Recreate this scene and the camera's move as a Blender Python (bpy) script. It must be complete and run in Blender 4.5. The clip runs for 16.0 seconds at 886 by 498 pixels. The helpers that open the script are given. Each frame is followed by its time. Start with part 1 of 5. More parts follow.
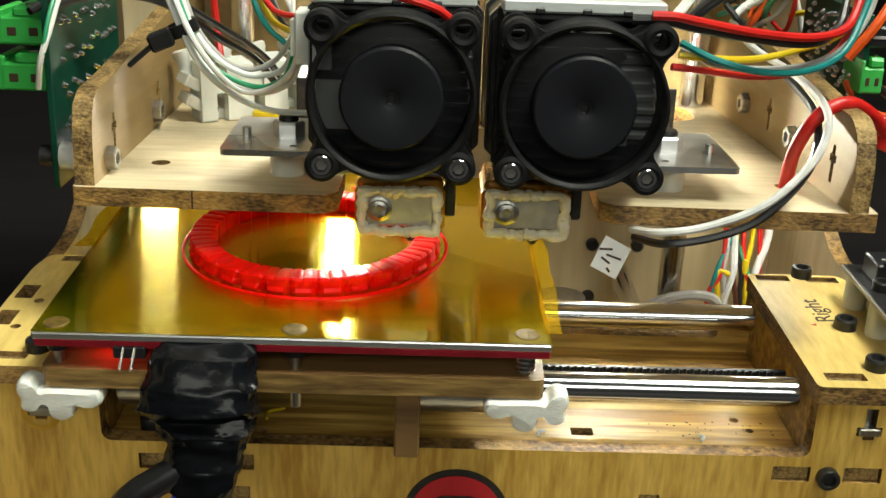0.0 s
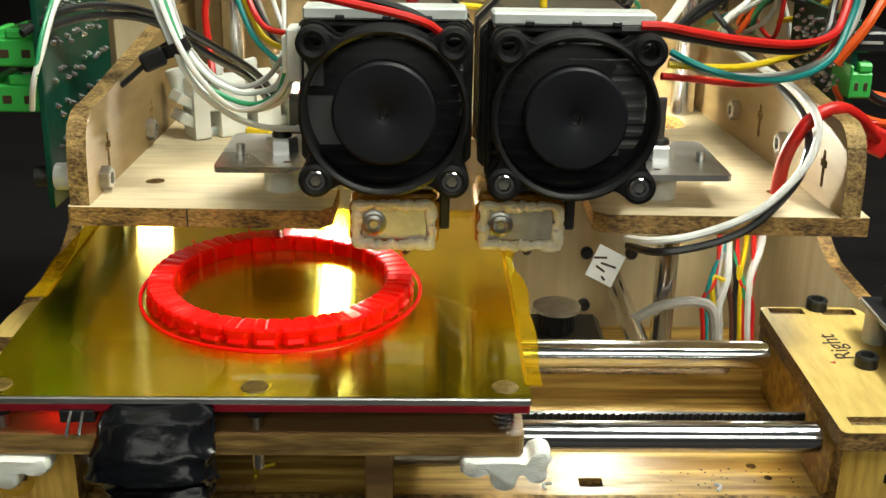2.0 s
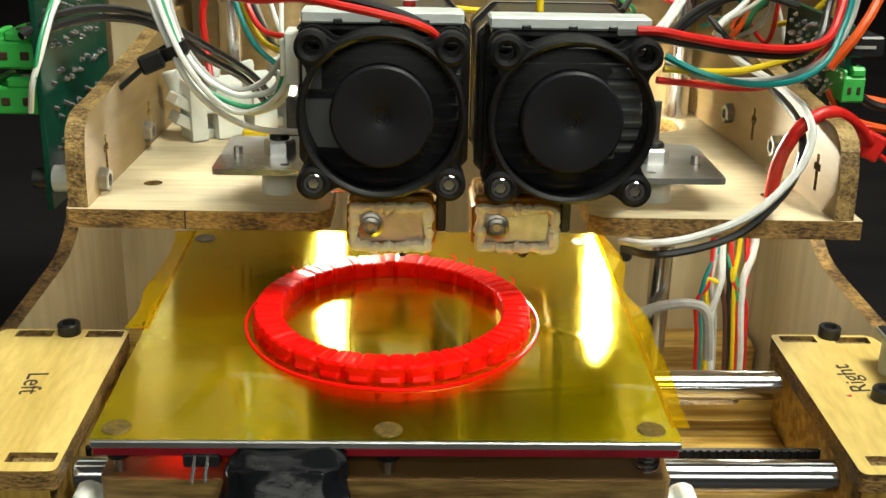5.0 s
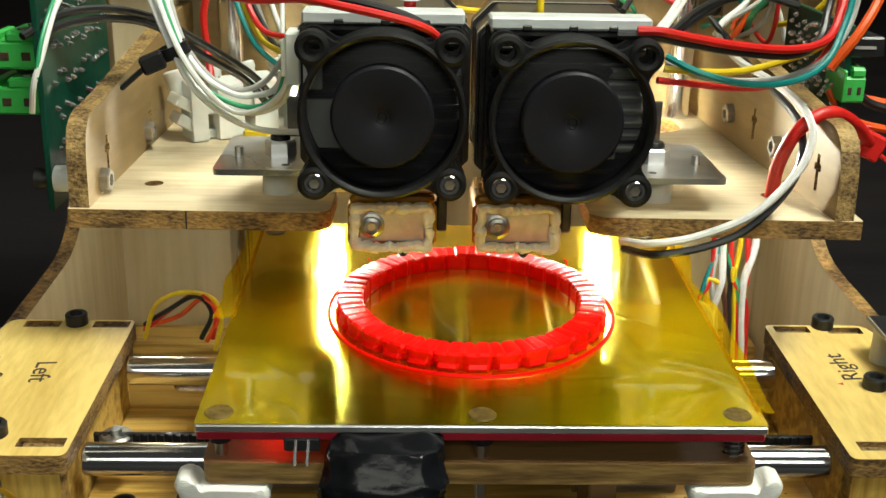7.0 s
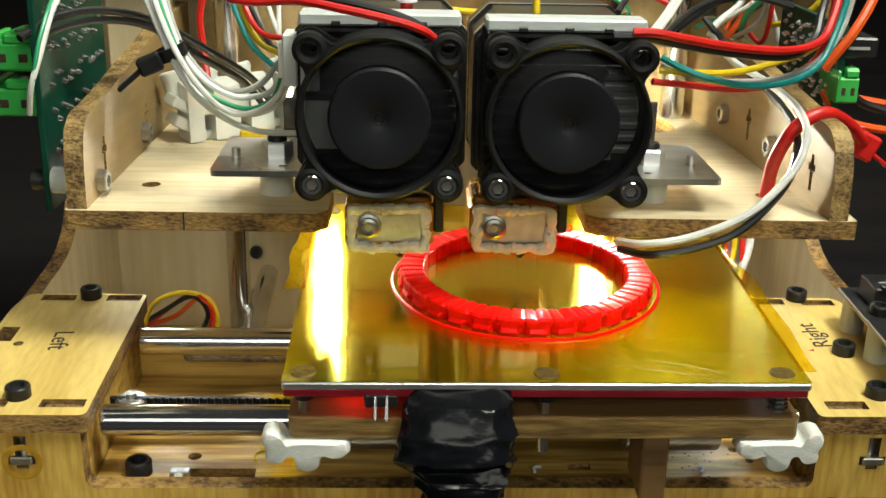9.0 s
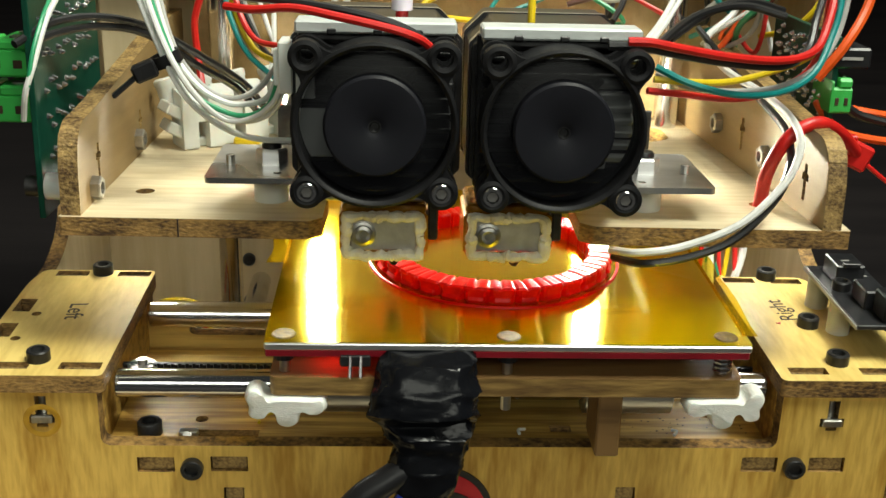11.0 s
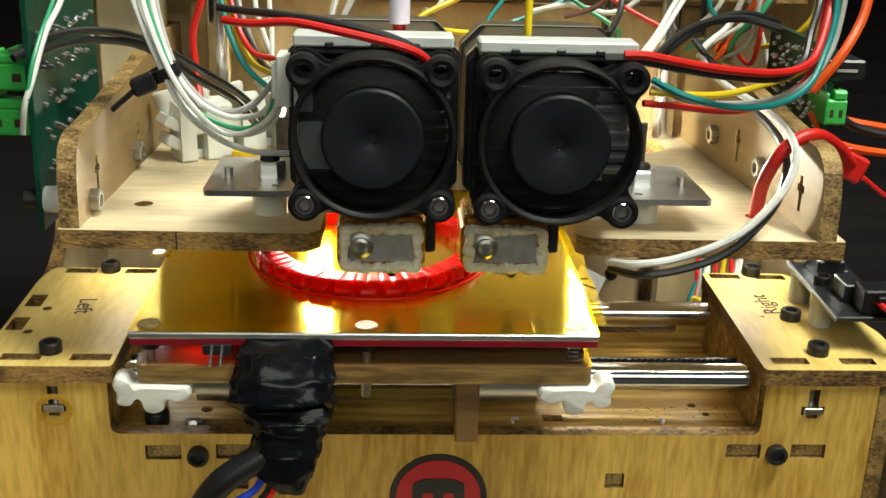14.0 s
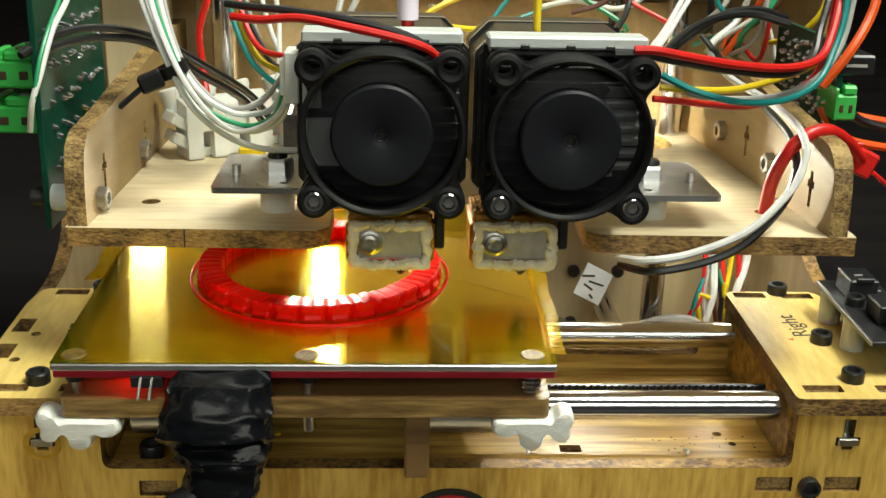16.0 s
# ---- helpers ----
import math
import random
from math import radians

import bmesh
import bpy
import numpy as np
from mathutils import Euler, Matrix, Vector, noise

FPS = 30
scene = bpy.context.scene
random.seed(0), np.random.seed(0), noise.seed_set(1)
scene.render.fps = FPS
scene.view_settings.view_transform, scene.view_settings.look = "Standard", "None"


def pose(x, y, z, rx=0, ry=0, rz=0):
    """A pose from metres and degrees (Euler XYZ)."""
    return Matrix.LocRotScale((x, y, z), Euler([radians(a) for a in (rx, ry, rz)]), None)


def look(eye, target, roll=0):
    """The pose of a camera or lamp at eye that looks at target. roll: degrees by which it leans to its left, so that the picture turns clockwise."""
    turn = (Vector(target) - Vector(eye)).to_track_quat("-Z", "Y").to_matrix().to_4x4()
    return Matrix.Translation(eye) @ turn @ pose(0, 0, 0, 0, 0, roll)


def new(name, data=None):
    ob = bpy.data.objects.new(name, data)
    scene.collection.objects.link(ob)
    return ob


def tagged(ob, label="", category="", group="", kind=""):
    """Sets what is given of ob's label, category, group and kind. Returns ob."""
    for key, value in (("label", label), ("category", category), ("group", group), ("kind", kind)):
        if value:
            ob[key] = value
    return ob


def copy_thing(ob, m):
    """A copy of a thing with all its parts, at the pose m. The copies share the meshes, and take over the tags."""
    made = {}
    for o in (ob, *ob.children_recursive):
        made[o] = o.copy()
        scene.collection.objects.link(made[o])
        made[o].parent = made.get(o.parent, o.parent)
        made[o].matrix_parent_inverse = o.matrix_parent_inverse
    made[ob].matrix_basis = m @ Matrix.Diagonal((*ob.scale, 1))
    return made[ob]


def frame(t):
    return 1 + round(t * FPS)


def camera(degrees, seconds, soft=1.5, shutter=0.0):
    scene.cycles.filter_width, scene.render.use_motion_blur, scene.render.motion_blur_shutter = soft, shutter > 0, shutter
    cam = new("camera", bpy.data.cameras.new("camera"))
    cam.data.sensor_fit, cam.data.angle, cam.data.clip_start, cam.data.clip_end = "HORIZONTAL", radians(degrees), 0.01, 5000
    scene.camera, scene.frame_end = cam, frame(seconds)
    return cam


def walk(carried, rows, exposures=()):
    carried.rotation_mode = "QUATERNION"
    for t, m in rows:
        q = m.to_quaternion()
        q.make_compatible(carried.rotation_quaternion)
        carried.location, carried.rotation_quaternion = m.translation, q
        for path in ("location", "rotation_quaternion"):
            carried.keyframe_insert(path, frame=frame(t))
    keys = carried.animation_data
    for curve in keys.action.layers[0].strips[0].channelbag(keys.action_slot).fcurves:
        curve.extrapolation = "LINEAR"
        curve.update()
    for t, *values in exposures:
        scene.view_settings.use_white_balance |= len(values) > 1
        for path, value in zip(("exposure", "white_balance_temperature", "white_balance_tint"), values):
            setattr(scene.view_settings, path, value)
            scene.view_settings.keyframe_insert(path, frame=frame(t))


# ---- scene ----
cam = camera(42.0, 16.0)
PATH = [
    (0, (-0.015, -0.261, 0.116), (0.023, 1.625, -0.549), 2.0),
    (0.5, (-0.016, -0.261, 0.117), (0.024, 1.623, -0.551), 1.8),
    (1, (-0.015, -0.261, 0.116), (0.034, 1.626, -0.544), 1.3),
    (1.5, (-0.015, -0.262, 0.117), (0.039, 1.628, -0.537), 1.2),
    (2, (-0.015, -0.262, 0.117), (0.031, 1.629, -0.531), 0.9),
    (2.5, (-0.016, -0.263, 0.118), (0.034, 1.63, -0.526), 1.1),
    (3, (-0.016, -0.263, 0.118), (0.036, 1.63, -0.526), 1.6),
    (3.5, (-0.016, -0.263, 0.118), (0.032, 1.63, -0.526), 1.0),
    (4, (-0.016, -0.264, 0.118), (0.04, 1.629, -0.526), 1.1),
    (6.5, (-0.016, -0.263, 0.118), (0.044, 1.627, -0.534), 1.1),
    (7, (-0.016, -0.264, 0.118), (0.041, 1.628, -0.528), 1.1),
    (7.5, (-0.016, -0.264, 0.118), (0.043, 1.628, -0.53), 1.3),
    (8, (-0.017, -0.263, 0.119), (0.048, 1.627, -0.531), 1.7),
    (8.5, (-0.017, -0.264, 0.12), (0.05, 1.627, -0.529), 1.5),
    (9, (-0.017, -0.265, 0.119), (0.052, 1.626, -0.53), 1.1),
    (11.5, (-0.018, -0.265, 0.119), (0.069, 1.631, -0.511), 1.5),
    (12, (-0.017, -0.266, 0.12), (0.067, 1.632, -0.506), 1.2),
    (12.5, (-0.018, -0.266, 0.12), (0.074, 1.632, -0.505), 1.6),
    (13, (-0.018, -0.265, 0.12), (0.077, 1.633, -0.506), 1.8),
    (13.5, (-0.019, -0.265, 0.12), (0.076, 1.634, -0.5), 1.6),
    (14, (-0.018, -0.266, 0.12), (0.071, 1.634, -0.5), 1.4),
    (14.5, (-0.019, -0.266, 0.12), (0.072, 1.633, -0.5), 1.3),
    (15, (-0.02, -0.265, 0.12), (0.066, 1.633, -0.502), 1.5),
    (15.5, (-0.019, -0.264, 0.119), (0.066, 1.635, -0.501), 1.9),
    (16, (-0.02, -0.265, 0.119), (0.067, 1.634, -0.502), 1.2),
]

TILT = Matrix.Translation((0, 0, .06)) @ pose(0, 0, 0, -2.6, 0, 0) @ Matrix.Translation((0, 0, -.06))
walk(cam, [(t, TILT @ look(e, g, r)) for t, e, g, r in PATH], [(0, -.08, 6500, 3), (16, -.08, 6500, 3)])

# ---- light ----
world = bpy.data.worlds.new("world")
world.use_nodes = True
scene.world = world
world.node_tree.nodes["Background"].inputs[0].default_value = (1, .99, .95, 1)
world.node_tree.nodes["Background"].inputs[1].default_value = .04


def area_lamp(name, m, sx, sy, watts, colour):
    d = bpy.data.lights.new(name, "AREA")
    d.shape, d.size, d.size_y, d.energy, d.color = "RECTANGLE", sx, sy, watts, colour
    ob = new(name, d)
    ob.matrix_world = m
    return tagged(ob, kind="structure")


area_lamp("ceiling_light", look((.27, -.15, .76), (0, .03, -.02)), .30, .24, 11.8, (1, .98, .87))
# Light added from behind for streaks on the film
area_lamp("ceiling_light", look((0, .85, 1.12), (0, .02, 0)), 1.3, .30, 2.5, (1, .985, .92))
# Low front fill added for heater faces, fans and front panel
area_lamp("ceiling_light", look((.1, -1.72, .90), (0, 0, 0)), 1.4, .50, 11, (1, .98, .88))


# ---- materials ----
def mat(name, col, rough=.5, metal=0.0, col2=None, scale=200.0, stretch=(1, 1, 1), bump=0.0, bscale=None, spec=.5, coat=0.0, detail=6.0, trans=0.0, rvar=0.0, vary=0.0, sub=0.0, emit=0.0):
    """Procedural surface: two noises mix two colours, a third drives relief."""
    m = bpy.data.materials.new(name)
    m.use_nodes = True
    nt = m.node_tree
    b = nt.nodes["Principled BSDF"]
    b.inputs["Base Color"].default_value = (*col, 1)
    b.inputs["Roughness"].default_value = rough
    b.inputs["Metallic"].default_value = metal
    b.inputs["Specular IOR Level"].default_value = spec
    b.inputs["Coat Weight"].default_value = coat
    b.inputs["Coat Roughness"].default_value = .05
    b.inputs["Transmission Weight"].default_value = trans
    if sub:
        b.inputs["Subsurface Weight"].default_value = sub
        b.inputs["Subsurface Radius"].default_value = (.006, .003, .002)
        b.inputs["Subsurface Scale"].default_value = .5
    if emit:
        b.inputs["Emission Color"].default_value = (*col, 1)
        b.inputs["Emission Strength"].default_value = emit
    tc = nt.nodes.new("ShaderNodeTexCoord")
    mp = nt.nodes.new("ShaderNodeMapping")
    mp.inputs["Scale"].default_value = stretch
    nt.links.new(tc.outputs["Object"], mp.inputs[0])
    if col2:
        n1 = nt.nodes.new("ShaderNodeTexNoise")
        n1.inputs["Scale"].default_value, n1.inputs["Detail"].default_value = scale, detail
        n2 = nt.nodes.new("ShaderNodeTexNoise")
        n2.inputs["Scale"].default_value, n2.inputs["Detail"].default_value = scale * .13, 3
        nt.links.new(mp.outputs[0], n1.inputs[0])
        nt.links.new(mp.outputs[0], n2.inputs[0])
        add = nt.nodes.new("ShaderNodeMath")
        add.operation = "ADD"
        nt.links.new(n1.outputs[0], add.inputs[0])
        nt.links.new(n2.outputs[0], add.inputs[1])
        r = nt.nodes.new("ShaderNodeValToRGB")
        r.color_ramp.elements[0].position, r.color_ramp.elements[1].position = .38, .62
        half = nt.nodes.new("ShaderNodeMath")
        half.operation = "MULTIPLY"
        half.inputs[1].default_value = .5
        nt.links.new(add.outputs[0], half.inputs[0])
        nt.links.new(half.outputs[0], r.inputs[0])
        r.color_ramp.elements[0].color = (*col2, 1)
        r.color_ramp.elements[1].color = (*col, 1)
        out = r.outputs[0]
        if vary:
            oi = nt.nodes.new("ShaderNodeObjectInfo")
            hsv = nt.nodes.new("ShaderNodeHueSaturation")
            mr = nt.nodes.new("ShaderNodeMapRange")
            mr.inputs[3].default_value, mr.inputs[4].default_value = 1 - vary, 1 + vary
            nt.links.new(oi.outputs["Random"], mr.inputs[0])
            nt.links.new(mr.outputs[0], hsv.inputs["Value"])
            nt.links.new(out, hsv.inputs["Color"])
            out = hsv.outputs[0]
        nt.links.new(out, b.inputs["Base Color"])
        if rvar:
            mr = nt.nodes.new("ShaderNodeMapRange")
            mr.inputs[1].default_value, mr.inputs[2].default_value = .35, .65
            mr.inputs[3].default_value, mr.inputs[4].default_value = max(rough - rvar, .02), rough + rvar
            nt.links.new(n2.outputs[0], mr.inputs[0])
            nt.links.new(mr.outputs[0], b.inputs["Roughness"])
    if bump:
        n3 = nt.nodes.new("ShaderNodeTexNoise")
        n3.inputs["Scale"].default_value, n3.inputs["Detail"].default_value = bscale or scale, 4
        nt.links.new(mp.outputs[0], n3.inputs[0])
        bp = nt.nodes.new("ShaderNodeBump")
        bp.inputs["Strength"].default_value, bp.inputs["Distance"].default_value = bump, .0004
        nt.links.new(n3.outputs[0], bp.inputs["Height"])
        nt.links.new(bp.outputs[0], b.inputs["Normal"])
    return m


PLY = mat("birch_plywood", (.66, .565, .385), .55, 0, (.49, .395, .23), 300, (.16, 1.3, 1), .25, 700, rvar=.1)
# Birch of carriage side panels and rear wall, darkened for their shade
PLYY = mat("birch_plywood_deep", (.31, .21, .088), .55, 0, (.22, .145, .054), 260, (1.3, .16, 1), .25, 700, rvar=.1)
PLYV = mat("birch_plywood_upright", (.72, .485, .112), .40, 0, (.41, .23, .036), 420, (1.5, 1.5, .22), .25, 700, rvar=.1)
PLYW = mat("stained_plywood", (.66, .435, .11), .42, 0, (.30, .16, .028), 260, (.10, 1.5, 1.5), .25, 700, rvar=.1)
PALE = mat("pale_plywood", (.62, .52, .33), .6, 0, (.49, .39, .22), 150, (1.2, 1.2, .12), .2, 600, rvar=.1)
EDGE = mat("charred_plywood_edge", (.40, .235, .070), .6, 0, (.050, .023, .007), 1100, (.6, .6, 1.5), .9, 1100)
EDGEL = mat("scorched_pale_edge", (.44, .29, .10), .6, 0, (.07, .034, .010), 1000, (1, 1, 1.4), .9, 1100)
PLATEY = mat("golden_plywood", (.73, .545, .17), .45, 0, (.55, .375, .095), 380, (1.3, .25, 1), .3, 700, rvar=.1)
# Plywood under the platform, its colour darkened for the shade there
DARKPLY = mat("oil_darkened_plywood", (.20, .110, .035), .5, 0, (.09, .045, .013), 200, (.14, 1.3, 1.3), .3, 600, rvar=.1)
EDGEW = mat("oiled_plywood_edge", (.33, .205, .062), .5, 0, (.085, .042, .011), 420, (.25, 1, 1.6), .6, 500)
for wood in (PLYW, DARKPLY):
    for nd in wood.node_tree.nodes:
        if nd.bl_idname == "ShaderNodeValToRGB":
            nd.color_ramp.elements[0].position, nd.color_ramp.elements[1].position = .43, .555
STEEL = mat("polished_steel", (.82, .82, .83), .17, 1, (.62, .62, .63), 120, (.05, 1, 1), .05, 400, rvar=.05)
BRUSH = mat("brushed_aluminium", (.86, .86, .86), .38, 1, (.45, .45, .45), 300, (.1, 1.5, 1), .15, 900, rvar=.08)
ALU = mat("cast_aluminium", (.70, .70, .69), .38, 1, (.52, .52, .51), 300, (1, 1, 1), .2, 900)
ZINC = mat("zinc_bolt", (.52, .51, .48), .36, 1, (.36, .35, .32), 500, (1, 1, 1), .2, 900)
BLACKBOLT = mat("black_oxide_steel", (.012, .012, .013), .38, .3, (.03, .03, .03), 500, (1, 1, 1), .2, 900)
FANB = mat("black_fan_plastic", (.006, .006, .007), .5, 0, (.009, .009, .010), 350, (1, 1, 1), .12, 1500, spec=.18)
HUBB = mat("satin_black_hub", (.0065, .007, .010), .5, 0, (.009, .009, .013), 150, (1, 1, 1), .05, 1500, spec=.2)
MOTOR = mat("black_motor_paint", (.012, .012, .013), .35, .2, (.025, .025, .026), 250, (1, 1, 1), .1, 900)
WHITEP = mat("white_nylon", (.70, .72, .69), .42, 0, (.60, .62, .58), 120, (1, 1, 1), .1, 500, sub=.15)
CLOUD = mat("milky_nylon", (.68, .69, .64), .4, 0, (.56, .57, .52), 120, (1, 1, 1), .1, 500, sub=.2)
PRINTW = mat("printed_white_plastic", (.82, .83, .78), .5, 0, (.72, .73, .68), 200, (1, 1, 4), .5, 900, sub=.1)
GREENB = mat("green_circuit_board", (.007, .058, .036), .4, 0, (.004, .042, .024), 200, (1, 1, 1), .1, 900, spec=.2)
GREENT = mat("green_terminal_plastic", (.05, .46, .08), .45, 0, (.04, .38, .06), 150, (1, 1, 1), .1, 700)
SOLDER = mat("solder", (.75, .75, .74), .25, 1, (.5, .5, .5), 600)
REDPCB = mat("red_circuit_board", (.42, .012, .03), .35, 0, (.30, .008, .02), 200, (1, 1, 1), .1, 900, coat=.3)
RING = mat("red_printed_plastic", (.92, .003, .003), .32, 0, (.80, .002, .002), 300, (1, 1, 1), .25, 900, spec=.18, sub=.5)
KAPT = mat("amber_film_on_aluminium", (.84, .66, .0005), .185, 1, (.70, .54, .0005), 60, (1, 1, 1), .10, 120, rvar=.02)
kb = KAPT.node_tree.nodes["Principled BSDF"]
tang = KAPT.node_tree.nodes.new("ShaderNodeTangent")
tang.direction_type, tang.uv_map = "UV_MAP", "grain"
KAPT.node_tree.links.new(tang.outputs[0], kb.inputs["Tangent"])
kb.inputs["Anisotropic"].default_value = 1.0
kb.inputs["Coat Weight"].default_value = .45
kb.inputs["Coat Roughness"].default_value = .02
kb.inputs["Coat IOR"].default_value = 1.65
KAPTF = mat("amber_polyimide_film", (.85, .60, .02), .12, 0, (.72, .46, .01), 60, (1, 1, 1), .3, 90)
kn = KAPTF.node_tree
clear, mixed = kn.nodes.new("ShaderNodeBsdfTransparent"), kn.nodes.new("ShaderNodeMixShader")
clear.inputs[0].default_value = (.93, .74, .06, 1)
mixed.inputs[0].default_value = .28
kn.links.new(clear.outputs[0], mixed.inputs[1])
kn.links.new(kn.nodes["Principled BSDF"].outputs[0], mixed.inputs[2])
kn.links.new(mixed.outputs[0], kn.nodes["Material Output"].inputs[0])
KAPTW = mat("heat_browned_amber_wrap", (.55, .27, .02), .22, .25, (.30, .11, .008), 220, (1, 1, 1), .6, 300, coat=.5)
CERAM = mat("ceramic_wool", (.93, .91, .82), .9, 0, (.74, .64, .42), 300, (1, 1, 1), 1.0, 900)
HOT = mat("worn_aluminium_block", (.70, .69, .66), .34, .7, (.46, .43, .40), 260, (1, 1, 1), .3, 700)
TAPE = mat("black_vinyl_tape", (.004, .0045, .006), .2, 0, (.006, .006, .007), 100, (1, 1, 1), .5, 240, spec=.2)
RUBBER = mat("black_cable_sheath", (.007, .007, .008), .4, 0, (.011, .011, .012), 200, (1, 1, 1), .2, 700, spec=.28)
FINM = mat("pale_fin_aluminium", (.66, .68, .67), .45, .25, (.52, .54, .53), 260, (.4, 1, 1), .2, 600)
SHINY = mat("shiny_sheet_metal", (.84, .84, .83), .33, 1, (.60, .60, .59), 160, (.5, 1, 1), .2, 500, rvar=.08)
STRIP = mat("dull_cast_strip", (.60, .63, .62), .5, .1, (.46, .49, .48), 260, (.4, 1, 1), .3, 600)
DARKAMB = mat("dark_amber_metal", (.16, .10, .008), .6, .2, (.05, .03, .004), 700, (1, 1, 1), .8, 900)
AMBER = mat("amber_glue", (.50, .29, .03), .25, 0, (.34, .18, .015), 300)
INK = mat("black_ink", (.02, .013, .01), .7, 0, (.05, .03, .02), 500)
LOGOR = mat("red_vinyl_sticker", (.50, .012, .025), .35, 0, (.40, .01, .02), 150)
DARKHOLE = mat("charred_recess", (.03, .016, .007), .8, 0, (.06, .034, .014), 400)
CHIP = mat("black_epoxy", (.010, .011, .012), .35, 0, (.02, .02, .022), 400)
PAPER = mat("paper_tag", (.78, .80, .80), .7, 0, (.68, .71, .72), 200)
TUBE = mat("frosted_tube", (.78, .72, .80), .3, 0, (.7, .62, .74), 200, sub=.2)
ROOM = mat("dark_room_wall", (.024, .021, .026), .8, 0, (.011, .0095, .012), 5, (1, 1, 1), .2, 40, spec=.08)
TABLE = mat("dark_table_top", (.020, .017, .017), .55, 0, (.010, .0085, .009), 30, (.2, 1, 1), .2, 200, spec=.15)
REDLED = mat("lit_red_led", (1, .01, .01), .4, emit=14.0)
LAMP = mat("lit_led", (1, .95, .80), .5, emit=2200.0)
# Glow for the added fill pieces under the carriage plate
FILLGLOW = mat("lit_led_strip", (1, .97, .88), .5, emit=200.0)
BLUR = mat("spinning_blade_blur", (.012, .0125, .016), .5, 0, (.014, .0145, .018), 100)
BLUR.node_tree.nodes["Principled BSDF"].inputs["Alpha"].default_value = .3
WC = {n: mat(n + "_insulation", c, .38, 0, tuple(v * .8 for v in c), 300, (1, 1, 1), .1, 900) for n, c in dict(
    red=(.62, .015, .012), orange=(.78, .10, .01), yellow=(.72, .52, .01), teal=(.01, .23, .22), white=(.72, .72, .69),
    black=(.012, .012, .013), grey=(.40, .39, .37), green=(.03, .30, .13), brown=(.10, .03, .015)).items()}


# ---- builders ----
def thing(name, label="", category="", group="", kind="", m=None):
    ob = tagged(new(name), label, category, group, kind)
    ob.empty_display_size = .01
    if m is not None:
        ob.matrix_world = m
    return ob


def link(name, bm, mats, smooth=False):
    me = bpy.data.meshes.new(name)
    bmesh.ops.recalc_face_normals(bm, faces=bm.faces[:])
    if smooth:
        for f in bm.faces:
            f.smooth = True
    bm.to_mesh(me)
    bm.free()
    for a in (mats if isinstance(mats, (list, tuple)) else [mats]):
        me.materials.append(a)
    if smooth:
        me.set_sharp_from_angle(angle=radians(38))
    return new(name, me)


def part(name, bm, mats, parent, label="", m=None, smooth=False):
    ob = link(name, bm, mats, smooth)
    ob.parent = parent
    if m is not None:
        ob.matrix_local = m
    return tagged(ob, label)


def again(ob, parent, m):
    """Another part on the same mesh."""
    o = new(ob.name.split(".")[0], ob.data)
    o.parent = parent
    o.matrix_local = m
    if ob.get("label"):
        tagged(o, ob["label"])
    return o


def join(*bms):
    out = bms[0]
    for b in bms[1:]:
        me = bpy.data.meshes.new("tmp")
        b.to_mesh(me)
        out.from_mesh(me)
        bpy.data.meshes.remove(me)
        b.free()
    return out


def box(sx, sy, sz, at=(0, 0, 0), bevel=.0003, m=None, seg=1):
    bm = bmesh.new()
    bmesh.ops.create_cube(bm, size=1)
    bmesh.ops.scale(bm, vec=(sx, sy, sz), verts=bm.verts)
    if bevel:
        bmesh.ops.bevel(bm, geom=bm.edges[:], offset=bevel, segments=seg, affect="EDGES", profile=.5)
    if m is not None:
        bmesh.ops.transform(bm, matrix=m, verts=bm.verts)
    bmesh.ops.translate(bm, vec=at, verts=bm.verts)
    return bm


def lathe(profile, n=24, m=None, at=(0, 0, 0)):
    """Turns (radius, height) pairs round z."""
    bm = bmesh.new()
    rings = []
    for r, h in profile:
        if r < 1e-7:
            rings.append([bm.verts.new((0, 0, h))])
        else:
            rings.append([bm.verts.new((r * math.cos(2 * math.pi * k / n), r * math.sin(2 * math.pi * k / n), h)) for k in range(n)])
    for a, b in zip(rings, rings[1:]):
        for k in range(n):
            q = [a[k % len(a)], a[(k + 1) % len(a)], b[(k + 1) % len(b)], b[k % len(b)]]
            q = list(dict.fromkeys(q))
            if len(q) > 2:
                try:
                    bm.faces.new(q)
                except ValueError:
                    pass
    if m is not None:
        bmesh.ops.transform(bm, matrix=m, verts=bm.verts)
    bmesh.ops.translate(bm, vec=at, verts=bm.verts)
    return bm


def smooth_path(pts, k=8):
    pts = [Vector(p) for p in pts]
    if len(pts) < 3:
        return pts
    p = [2 * pts[0] - pts[1]] + pts + [2 * pts[-1] - pts[-2]]
    out = []
    for i in range(1, len(p) - 2):
        for j in range(k):
            t = j / k
            out.append(.5 * (2 * p[i] + (p[i + 1] - p[i - 1]) * t + (2 * p[i - 1] - 5 * p[i] + 4 * p[i + 1] - p[i + 2]) * t * t + (3 * p[i] - p[i - 1] - 3 * p[i + 1] + p[i + 2]) * t ** 3))
    return out + [pts[-1]]


